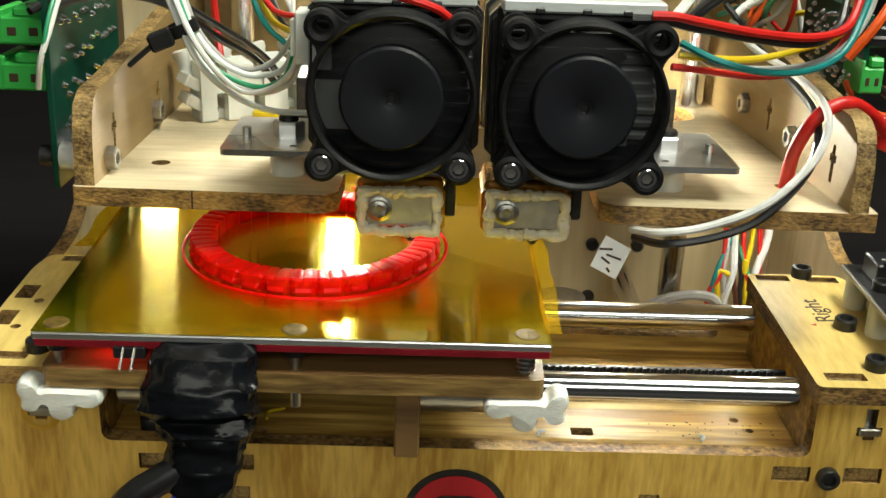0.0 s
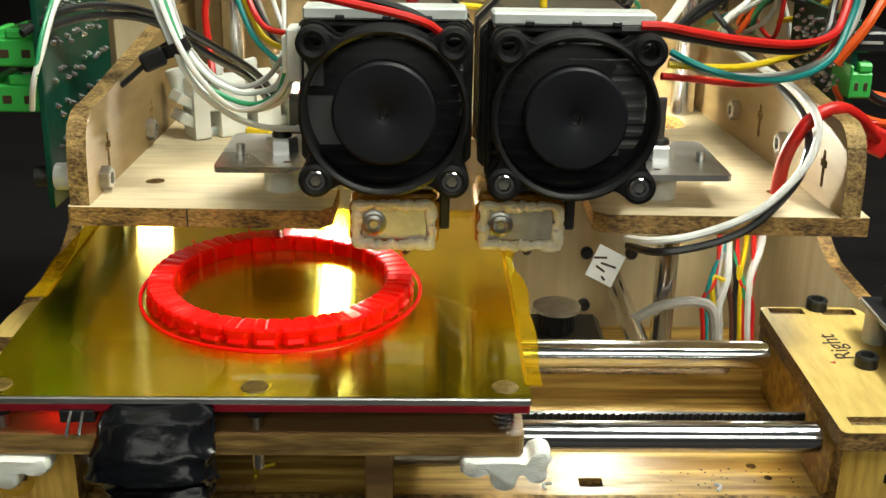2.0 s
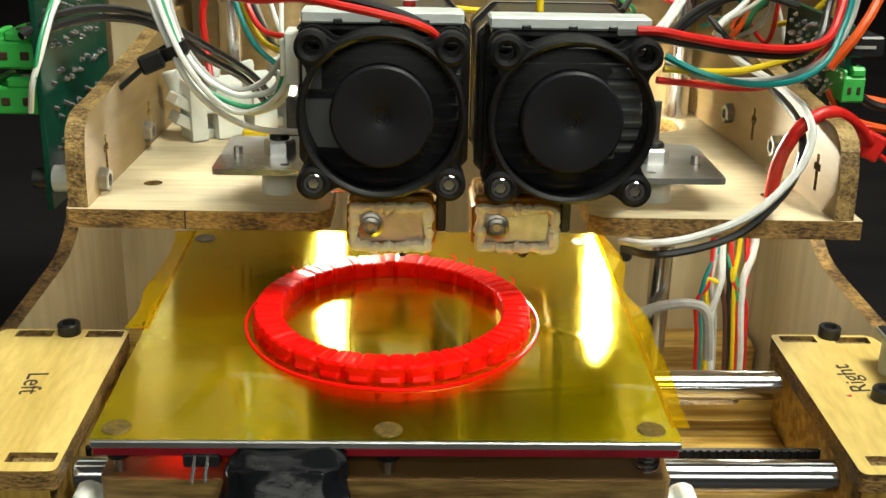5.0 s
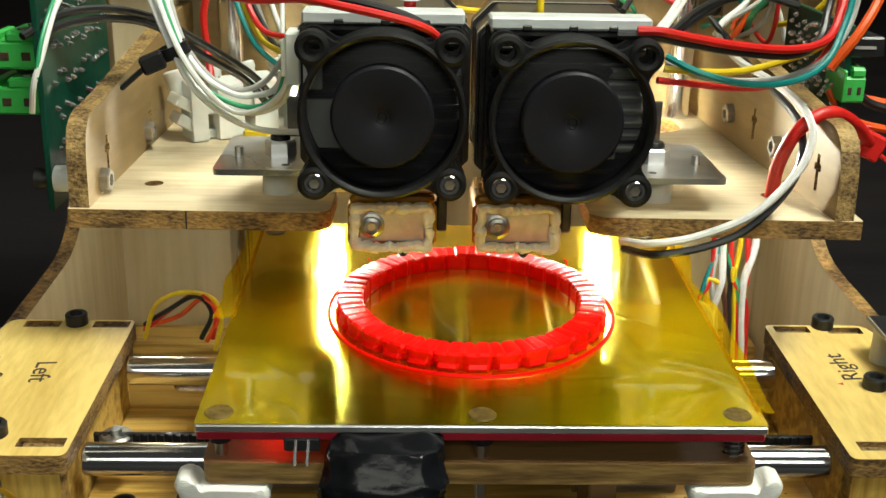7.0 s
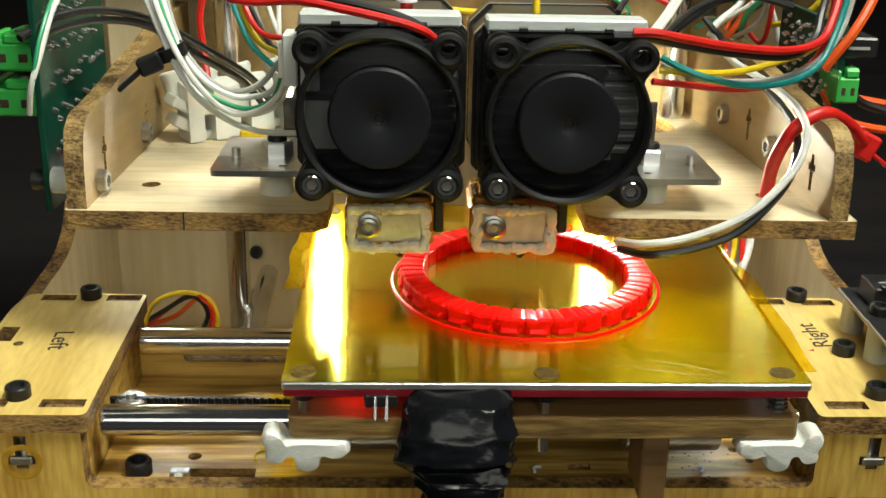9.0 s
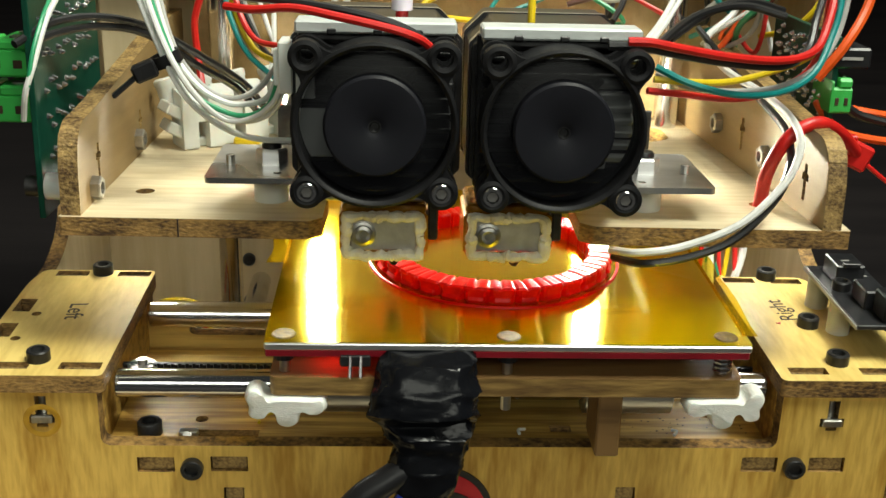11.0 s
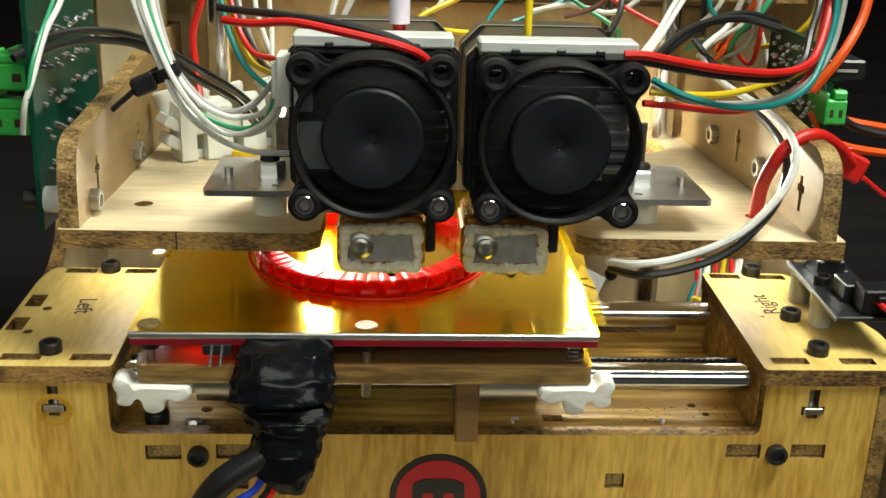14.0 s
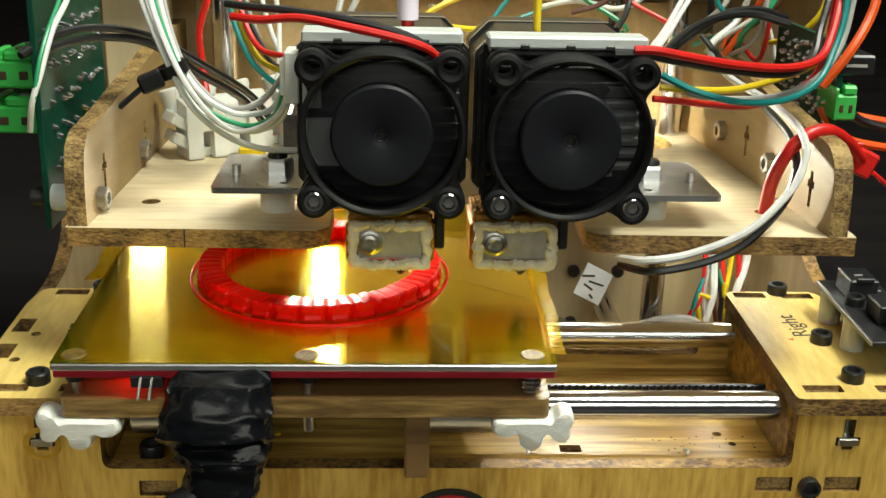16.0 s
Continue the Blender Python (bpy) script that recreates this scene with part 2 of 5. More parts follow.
def tube(pts, r, n=10, k=8):
    """A round strand along smooth points; r may be one radius or one per point."""
    path = smooth_path(pts, k)
    bm = bmesh.new()
    rings, side = [], None
    for i, p in enumerate(path):
        d = (path[min(i + 1, len(path) - 1)] - path[max(i - 1, 0)]).normalized()
        if side is None:
            side = d.orthogonal().normalized()
        side = (side - d * side.dot(d)).normalized()
        up = d.cross(side)
        rr = r if not isinstance(r, (list, tuple)) else float(np.interp(i / (len(path) - 1) * (len(r) - 1), range(len(r)), r))
        rings.append([bm.verts.new(p + rr * (math.cos(2 * math.pi * j / n) * side + math.sin(2 * math.pi * j / n) * up)) for j in range(n)])
    for a, b in zip(rings, rings[1:]):
        for j in range(n):
            bm.faces.new((a[j], a[(j + 1) % n], b[(j + 1) % n], b[j]))
    bm.faces.new(rings[0][::-1])
    bm.faces.new(rings[-1])
    return bm


def circle(cx, cy, r, n=20):
    return [(cx + r * math.cos(2 * math.pi * k / n), cy + r * math.sin(2 * math.pi * k / n)) for k in range(n)]


def rrect(x0, y0, x1, y1, r=.001, n=4):
    out = []
    for cx, cy, a in ((x1 - r, y1 - r, 0), (x0 + r, y1 - r, 90), (x0 + r, y0 + r, 180), (x1 - r, y0 + r, 270)):
        for k in range(n + 1):
            b = radians(a + 90 * k / n)
            out.append((cx + r * math.cos(b), cy + r * math.sin(b)))
    return out


def rounded(pts, r, n=5):
    """A polygon with its corners rounded; r: one radius or one per corner."""
    out = []
    for i, p in enumerate(pts):
        a, b, p = Vector(pts[i - 1]), Vector(pts[(i + 1) % len(pts)]), Vector(p)
        rr = r[i] if isinstance(r, (list, tuple)) else r
        if rr <= 0:
            out.append(tuple(p))
            continue
        u, v = (a - p).normalized() * rr, (b - p).normalized() * rr
        for k in range(n + 1):
            t = k / n
            out.append(tuple((1 - t) ** 2 * (p + u) + 2 * t * (1 - t) * p + t * t * (p + v)))
    return out


from mathutils.geometry import tessellate_polygon


def sheet(outer, holes=(), t=.005, m=None):
    """A sheet from z = 0 down to -t with holes through it; cut edges take the second material."""
    bm = bmesh.new()
    loops = [[Vector((*p, 0)) for p in dict.fromkeys((round(q[0], 6), round(q[1], 6)) for q in loop)] for loop in (outer, *holes)]
    flat = [v for loop in loops for v in loop]
    up, dn = [bm.verts.new(v) for v in flat], [bm.verts.new(v - Vector((0, 0, t))) for v in flat]
    for a, b, c in tessellate_polygon(loops):
        for vs, q in ((up, (a, b, c)), (dn, (c, b, a))):
            try:
                bm.faces.new([vs[k] for k in q])
            except ValueError:
                pass
    k0 = 0
    for loop in loops:
        n = len(loop)
        for k in range(n):
            a, b = k0 + k, k0 + (k + 1) % n
            bm.faces.new((up[a], up[b], dn[b], dn[a]))
        k0 += n
    bmesh.ops.recalc_face_normals(bm, faces=bm.faces[:])
    for f in bm.faces:
        f.material_index = 0 if abs(f.normal.z) > .7 else 1
    if m is not None:
        bmesh.ops.transform(bm, matrix=m, verts=bm.verts)
    return bm


UPX = Matrix(((0, 0, 1, 0), (1, 0, 0, 0), (0, 1, 0, 0), (0, 0, 0, 1)))    # sheet (u, v) -> (y, z), normal +x
UPY = Matrix(((1, 0, 0, 0), (0, 0, -1, 0), (0, 1, 0, 0), (0, 0, 0, 1)))   # sheet (u, v) -> (x, z), normal -y
FRONT = pose(0, 0, 0, 90, 0, 0)                                           # z axis turned to -y


def cap_screw(r=.0027, h=.003, n=20):
    """A socket head, its top at z = h, hexagon sunk in."""
    return join(lathe([(r, 0), (r, h * .88), (r * .9, h), (r * .62, h), (r * .55, h * .55), (0, h * .55)], n))


def socket(r=.0014):
    return lathe([(0, .0001), (r, .0001), (r, 0)], 6)


def hex_nut(r=.0032, h=.0024):
    return join(lathe([(r * .55, 0), (r, 0), (r, h * .85), (r * .9, h), (r * .55, h), (r * .5, h * .3), (0, h * .3)], 6))


# ---- structure: table, room, machine frame ----
def struct(name, bm, mats, label, smooth=False):
    return tagged(link(name, bm, mats, smooth), label, kind="structure")


struct("ground", box(6, 6, .02, (0, 0, -.135)), TABLE, "dark table top under the machine")
struct("wall_back", box(6, .05, 3, (0, 1.6, 1.3)), ROOM, "dark room wall behind the machine")
struct("wall_left", box(.05, 6, 3, (-1.6, 0, 1.3)), ROOM, "dark room wall beside the machine")
struct("wall_right", box(.05, 6, 3, (1.6, 0, 1.3)), ROOM, "dark room wall beside the machine")
XL, XR, YB, ZB = -.133, .128, .18, -.100

frame_box = thing("machine_frame", "birch plywood machine case with rounded side openings", "machine case", m=pose(0, 0, 0))
part("base_board", sheet(rrect(XL - .01, -.06, XR + .01, YB, .002), (), .0249, Matrix.Translation((0, 0, ZB))), [PLY, EDGE], frame_box)
part("back_panel", sheet(rrect(XL, ZB, XR, .17, .002), [circle(-.055, -.082, .006), rrect(.02, .05, .07, .062, .004)], .005, Matrix.Translation((0, YB, 0)) @ UPY), [PALE, EDGE], frame_box)
side = [(-.055, ZB), (YB + .005, ZB), (YB + .005, .26), (-.055, .26)]
hole = rounded([(-.04, -.021), (.137, -.021), (.137, .24), (-.04, .24)], .035, 8)
part("side_panel", sheet(side, [hole], .005, Matrix.Translation((XL, 0, 0)) @ UPX), [PALE, EDGE], frame_box)
part("side_panel", sheet(side, [hole], .005, Matrix.Translation((XR + .005, 0, 0)) @ UPX), [PALE, EDGE], frame_box)
part("cross_beam", sheet(rrect(XL + .001, .140, XR - .001, .176, .001), [rrect(-.05, .15, -.03, .166, .003), rrect(.03, .15, .05, .166, .003)], .006, Matrix.Translation((0, 0, .0790))), [EDGEL, EDGE], frame_box, "dark-edged plywood beam")
part("upright_post", box(.0235, .005, .139, (-.1100, .1500, .0930), .0004), PALE, frame_box, "pale birch upright board")
part("lower_ledge", box(XR - XL - .004, .018, .022, ((XL + XR) / 2, YB - .010, -.089)), [PLYW], frame_box)
bolt = part("bolt", lathe([(.0026, 0), (.0026, .002), (.0018, .003), (0, .003)], 14, FRONT), BLACKBOLT, frame_box, m=pose(.0547, YB - .001, -.0448), smooth=True)
for x, z in ((.073, -.0448), (.0547, -.068), (.073, -.075), (-.077, -.0448), (-.077, -.063), (-.069, -.089)):
    again(bolt, frame_box, pose(x, YB - .001, z))

for x, y in ((-.0785, .14), (.079, .14)):
    rod = thing("vertical_rod", "polished steel vertical guide rod", "guide rod", "vertical guide rods", m=pose(x, y, ZB))
    part("shaft", lathe([(0, .0), (.0042, 0), (.0042, .34), (0, .34)], 24), STEEL, rod, smooth=True)
yrod = thing("depth_rod", "polished steel guide rod running front to back", "guide rod", "depth guide rods", m=pose(-.0725, .03, -.055))
part("shaft", lathe([(0, 0), (.004, 0), (.004, .150), (0, .150)], 24, pose(0, 0, 0, -90, 0, 0)), STEEL, yrod, smooth=True)
copy_thing(yrod, pose(.0655, .03, -.055))
pul = thing("belt_pulley", "grey toothed belt pulley on a motor", "pulley", m=pose(.0365, .125, -.054))
part("flange", lathe([(0, .0105), (.004, .0105), (.0088, .0095), (.0088, .0085), (.006, .0085)], 24), ALU, pul, smooth=True)
teeth = join(*[box(.001, .0016, .0075, (.0065 * math.cos(a), .0065 * math.sin(a), .0045), .0002, pose(0, 0, 0, 0, 0, math.degrees(a))) for a in [2 * math.pi * k / 20 for k in range(20)]])
part("toothed_drum", join(lathe([(0, 0), (.0064, 0), (.0064, .0086), (0, .0086)], 24), teeth), BLACKBOLT, pul)
part("motor_body", box(.036, .036, .0445, (0, 0, -.0235), .002), MOTOR, pul)
tag = thing("paper_tag", "small white paper tag with dark writing", "tag", m=pose(.0540, .1295, -.0305, 70, 28, 0))
part("paper", box(.011, .0125, .0004, (0, 0, 0), .0001), PAPER, tag)
for k, (x, y, w) in enumerate(((-.002, .003, .005), (.001, .0005, .006), (-.001, -.002, .004), (.003, -.0035, .002))):
    part("writing_bar", box(w, .0008, .0002, (x, y, .0003), 0), INK, tag, m=pose(0, 0, 0, 0, 0, 25 - 17 * k))

# ---- extruder carriage ----
SKEW = TILT @ pose(0, 0, 0, 0, 0, -1.2)
zst = thing("extruder_carriage", "laser-cut birch plywood carriage with charred edges", "carriage", m=SKEW)
ZP = .0305
outer = rounded([(-.1045, .0192), (-.0405, .0192), (-.0372, .0225), (-.0372, .0445), (-.0500, .0475), (-.0500, .125), (.0565, .125), (.0565, .0475), (.0300, .0445), (.0300, .0225), (.0335, .0192), (.1005, .0192), (.1005, .160), (-.1045, .160)], .0008, 3)
part("base_plate", sheet(outer, [circle(-.0880, .0445, .0026), circle(.0826, .0425, .0026), rounded([(.054, .110), (.074, .122), (.074, .137), (.066, .146), (.050, .146)], .004), circle(-.055, .075, .004)], .005, Matrix.Translation((0, 0, ZP))), [PLY, EDGE], zst)
prof = rounded([(.0203, ZP), (.0208, .046), (.0245, .0538), (.040, .0545), (.1370, .0665), (.160, .0665), (.160, ZP)], [0, .006, .006, .01, .01, 0, 0])


def tee(y, z0, z1):
    return [(y - .0009, z0), (y + .0009, z0), (y + .0009, z1 - .0045), (y + .0022, z1 - .0045), (y + .0022, z1 - .0025), (y + .0009, z1 - .0025), (y + .0009, z1), (y - .0009, z1), (y - .0009, z1 - .0025), (y - .0022, z1 - .0025), (y - .0022, z1 - .0045), (y - .0009, z1 - .0045)]


slotL = tee(.0402, .0355, .0450)
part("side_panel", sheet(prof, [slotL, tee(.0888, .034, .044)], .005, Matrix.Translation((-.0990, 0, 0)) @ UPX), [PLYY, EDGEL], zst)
RP = pose(.0930, .0192, 0, 0, 0, 4.2) @ Matrix.Translation((0, -.0203, 0))
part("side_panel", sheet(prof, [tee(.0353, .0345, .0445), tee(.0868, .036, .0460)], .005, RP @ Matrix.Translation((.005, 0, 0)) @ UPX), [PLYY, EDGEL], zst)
part("rear_wall", sheet(rrect(-.0938, ZP + .0005, .0920, .0760, .002), [rrect(-.060, .040, -.048, .052, .002), rrect(.050, .040, .062, .052, .002)], .005, Matrix.Translation((0, .1540, 0)) @ UPY), [PLYY, EDGEL], zst, "plywood rear wall of the carriage, shade in its brown")
part("saw_mark", box(.0004, .0003, .0048, (-.0740, .0191, ZP - .0025), 0), INK, zst)
nut = part("nut", hex_nut(.0033, .0026), ZINC, zst, "zinc hexagon nut", m=pose(-.0990, .0330, .0345, 0, 90, 0))
for m in (pose(-.0990, .083, .036, 0, 90, 0), RP @ pose(0, .0640, .0395, 0, -90, 0), RP @ pose(0, .108, .0398, 0, -90, 0)):
    again(nut, zst, m)
pin = part("bolt_end", lathe([(.0006, -.0045), (.0006, .0045)], 8), ZINC, zst, m=RP @ pose(.002, .0353, .0415))
again(pin, zst, RP @ pose(.002, .0868, .0425))
again(pin, zst, pose(-.1015, .0402, .0410))


def bracket(m, left):
    b = thing("mounting_bracket", "shiny grey metal mounting plate held by a zinc bolt", "bracket", "mounting plates", m=m)
    s = -1 if left else 1
    xs = sorted((s * .0300, s * .0675))
    part("plate", sheet(rrect(xs[0], .0250, xs[1], .0625, .0015), [circle(s * .0625, .040, .0014), circle(s * .049, .0305, .0011)], .0016, Matrix.Translation((0, 0, .0400))), [SHINY, SHINY], b)
    part("spacer", lathe([(.0047, ZP), (.0047, .0384), (0, .0384)], 24, at=(s * .0515, .0385, 0)), CLOUD, b, "milky nylon spacer", smooth=True)
    part("bolt", join(lathe([(.0043, .0400), (.0043, .0436), (.0038, .0442), (.0026, .0442)], 6, at=(s * .0515, .0420, 0))), BRUSH, b, "bright zinc hexagon nut")
    part("bolt_end", lathe([(.0027, .0436), (.0027, .0450), (.0022, .0457), (0, .0457)], 18, at=(s * .0515, .0420, 0)), BLACKBOLT, b, "dark bolt end", smooth=True)
    part("rivet", lathe([(.0012, .0400), (.0012, .0425), (0, .0428)], 10, at=(s * .0625, .040, 0)), ZINC, b)


bracket(TILT @ pose(0, .0015, 0), True)
bracket(TILT @ pose(-.0015, -.0025, 0), False)


wheel = thing("levelling_wheel", "black knurled wheel under the carriage plate", "wheel", m=SKEW @ pose(-.0545, .0500, .0210))
part("rim", join(lathe([(0, .0004), (.0080, .0004), (.0084, .0010), (.0084, .0034), (.0080, .0040), (0, .0040)], 40), *[box(.0007, .0005, .0030, (.0085 * math.cos(a), .0085 * math.sin(a), .0022), 0, pose(0, 0, 0, 0, 0, math.degrees(a))) for a in [2 * math.pi * k / 40 for k in range(40)]]), CHIP, wheel)
part("stem", lathe([(.0020, .0038), (.0020, .0052), (0, .0052)], 14), ZINC, wheel, smooth=True)
for px in (-.0655, -.0632):
    wire_end = thing("pin", "thin bright pin hanging under the carriage plate", "pin", "hanging pins", m=SKEW @ pose(px, .0500, .0180))
    part("shaft", lathe([(0, 0), (.0005, .0003), (.0005, .0075), (0, .0075)], 10), STEEL, wire_end, smooth=True)

# ---- fans, motors, heaters ----
def fan_flange():
    pts = []
    for k in range(144):
        a = 2 * math.pi * k / 144
        d = Vector((math.cos(a), math.sin(a)))
        r = .0197
        for sx in (-1, 1):
            for sy in (-1, 1):
                c = Vector((sx * .016, sy * .016))
                b = d.dot(c)
                q = b * b - c.length_squared + .0041 ** 2
                if b > 0 and q > 0:
                    r = max(r, b + math.sqrt(q))
                elif b > 0 and q > -.9e-5:
                    r = max(r, .0197)
        pts.append(tuple(d * r))
    pts = [tuple((Vector(pts[i - 1]) + 2 * Vector(pts[i]) + Vector(pts[(i + 1) % 144])) / 4) for i in range(144)]
    return pts


def fan(m, phase):
    f = thing("cooling_fan", "black plastic forty millimetre axial cooling fan", "fan", "cooling fans", m=m)
    o = fan_flange()
    ears = [circle(sx * .016, sy * .016, .0019, 14) for sx in (-1, 1) for sy in (-1, 1)]
    fl = sheet(o, [circle(0, 0, .0181, 48)] + ears, .0026, UPY)
    bk = sheet(o, [circle(0, 0, .0184, 48)] + ears, .0022, Matrix.Translation((0, .0078, 0)) @ UPY)
    ring = lathe([(.0181, 0), (.0186, -.0006), (.0190, -.0008), (.0197, -.0004), (.0197, .0100), (.0184, .0100), (.0181, 0)], 64, pose(0, 0, 0, -90, 0, 0))
    lips = [lathe([(.0019, 0), (.0021, -.0007), (.0030, -.0010), (.0040, -.0006), (.0041, .0026)], 24, pose(0, 0, 0, -90, 0, 0), (sx * .016, 0, sy * .016)) for sx in (-1, 1) for sy in (-1, 1)]
    part("housing", join(fl, ring), FANB, f, smooth=True)
    part("rear_flange", bk, FANB, f, smooth=True)
    for lp_ in lips:
        part("screw_boss", lp_, FANB, f, smooth=True)
    part("hub", lathe([(.0016, .0025), (.0016, -.0002), (.0030, -.0008), (.0115, -.0008), (.0121, -.0002), (.0122, .0080), (0, .0080)], 48, pose(0, 0, 0, -90, 0, 0)), HUBB, f, smooth=True)
    part("hub_dimple", lathe([(0, .0006), (.0009, .0006), (.0013, -.0001), (.0016, -.0001)], 20, pose(0, 0, 0, -90, 0, 0)), BLACKBOLT, f, smooth=True)
    part("spinning_rotor", lathe([(.0122, .0030), (.0178, .0046), (.0178, .0050), (.0122, .0034)], 64, pose(0, 0, 0, -90, 0, 0)), BLUR, f, "blades blurred by spinning", smooth=True)
    part("strut", join(*[box(.030, .0014, .0018, (0, .0092, 0), .0003, pose(0, 0, 0, 0, a, 0)) for a in (40, 130)]), FANB, f)
    sc = part("screw", cap_screw(.0025, .0022), STEEL, f, "steel socket screw", m=pose(-.016, .0012, -.016, 90, 0, 0), smooth=True)
    sc2 = again(sc, f, pose(.016, .0012, -.016, 90, 0, 0))
    so = part("socket", socket(.0013), ZINC, sc, m=pose(0, 0, .0017))
    again(so, sc2, pose(0, 0, .0017))
    return f


fan(TILT @ pose(-.0228, 0, .0600), 10)
fan(TILT @ pose(.0217, 0, .0592, 0, .8, 0), 33)


def extruder(x, z, left):
    e = thing("extruder", "black stepper extruder with finned heat sink and wrapped heater", "extruder", "extruders", m=TILT @ pose(x, 0, 0))
    fins = [box(.0375, .0115, .0013, (0, .0165, z - .0185 + .0037 * k), .0003) for k in range(11)]
    teeth = [box(.0092, .0034, .0022, (.0138, .0118, z - .0085 + .0031 * k), .0004, pose(0, 0, 0, 32, 0, 0)) for k in range(7)] if not left else []
    # Pale tabs added to imitate lit patches behind the fan
    for tx, tz, tw, th in ((-.0132, -.0045, .0105, .0120), (-.0168, .0080, .0046, .0085)) if left else ((.0092, -.0098, .0062, .0040),):
        part("shroud_tab", box(tw, .0008, th, (tx, .0108, z + tz), .0003), FINM, e, "added pale tab for the lit patch behind the fan")
    # Heat sink black, fin ends pale: shade and light are in the colours
    part("heat_sink", box(.0395, .003, .039, (0, .0215, z), .0004), MOTOR, e, "finned heat sink, black for the fan's shade")
    for fb in fins:
        part("fin", fb, MOTOR, e)
    for tb in teeth:
        part("fin_tooth", tb, FINM, e, "fin end, pale for the light it catches")
    part("top_strip", box(.0385, .0095, .0030, (0, .0150, z + .0210), .0005), STRIP, e, "pale grey top strip")
    for nx in (-.0105, .0005, .0100):
        part("strip_notch", box(.0022, .0012, .0014, (nx, .0105, z + .0200), .0003), MOTOR, e)
    body = lambda y0, y1, h, c: sheet(rounded([(-h + c, z - h), (h - c, z - h), (h, z - h + c), (h, z + h - c), (h - c, z + h), (-h + c, z + h), (-h, z + h - c), (-h, z - h + c)], .0006, 2), (), y1 - y0, Matrix.Translation((0, y0, 0)) @ UPY)
    part("front_plate", body(.0205, .0240, .0208, .0045), [MOTOR, MOTOR], e)
    part("front_flange", body(.0240, .0272, .0215, .0048), [MOTOR, ALU], e, "silver motor flange")
    part("motor_body", body(.0272, .0480, .0212, .0060), [MOTOR, MOTOR], e)
    part("rear_flange", body(.0480, .0500, .0215, .0052), [MOTOR, ALU], e)
    part("rear_cap", body(.0500, .0600, .0213, .0056), [MOTOR, MOTOR], e)
    part("feed_block", box(.020, .018, .014, (0, .030, z + .018 - .004), .001), MOTOR, e)
    part("cold_end", join(lathe([(.004, .030), (.004, .048)], 20, at=(0, .0265, 0)), box(.030, .020, .005, (0, .030, .0385), .0005)), BRUSH, e)
    # heater
    dx = (-.0207 if left else .0115) - x
    zc = .0275
    core = part("heater_core", box(.0175, .020, .0088, (dx, .0285, zc), .0006), HOT, e, "bare aluminium heater face")
    part("wrap", join(box(.0218, .020, .0030, (dx, .0305, zc + .0062), .0012, seg=2), box(.0018, .0195, .0105, (dx - .0106, .0300, zc), .0006), box(.0018, .0195, .0105, (dx + .0106, .0300, zc), .0006), box(.0215, .0195, .0016, (dx, .0302, zc - .0056), .0006), box(.017, .012, .004, (dx, .0300, zc + .0090), .0014)), KAPTW, e, "heat-browned amber film wrap")
    rr = random.Random(7 if left else 9)
    loop = []
    n = 64
    for k in range(n):
        a = 2 * math.pi * k / n
        c, s = math.cos(a), math.sin(a)
        q = 1 / max(abs(c) / .0095, abs(s) / .0052)
        q = .75 * q + .25 * min(q, .0098)
        loop.append(Vector((dx + q * c + rr.uniform(-.0003, .0003), .0176 + rr.uniform(-.0003, .0003), zc + q * s + rr.uniform(-.0003, .0003))))
    loop.append(loop[0])
    part("insulation", tube(loop, [.0013 + rr.uniform(-.0003, .0004) for _ in range(n + 1)], 8, 2), CERAM, core, "ragged cream ceramic wool rim", smooth=True)
    bx = dx - .0052
    part("bolt", join(lathe([(.0033, 0), (.0033, .0008), (.0026, .0010), (.0026, .0022), (.0018, .0026), (.0010, .0018), (0, .0018)], 20, FRONT, (bx, .0186, zc + .0003))), ZINC, core, "dulled steel bolt head", smooth=True)
    part("nozzle", lathe([(.0028, .0225), (.0028, .0195), (.0008, .0165), (.0002, .0163), (0, .0163)], 14, at=(dx + .0028, .0275, 0)), BLACKBOLT, e, smooth=True)
    part("clip", box(.0026, .006, .0150, (dx + .0128, .0235, .0330), .0005), BLACKBOLT, e, "black bent clip")
    t = (.0062 if left else -.0055)
    if left:
        part("feed_tube", lathe([(.0014, 0), (.0027, 0), (.0027, .09), (.0014, .09)], 18, at=(t, .030, .0835)), TUBE, e, "frosted guide tube", smooth=True)
        part("red_tip", lathe([(.0016, -.003), (.0016, .004)], 14, at=(t, .0299, .0835)), WC["red"], e)
    else:
        part("filament", lathe([(.0010, -.004), (.0010, .09)], 12, at=(t, .030, .0830)), WC["yellow"], e, "bright yellow filament", smooth=True)


extruder(-.0228, .0605, True)
extruder(.0217, .0597, False)


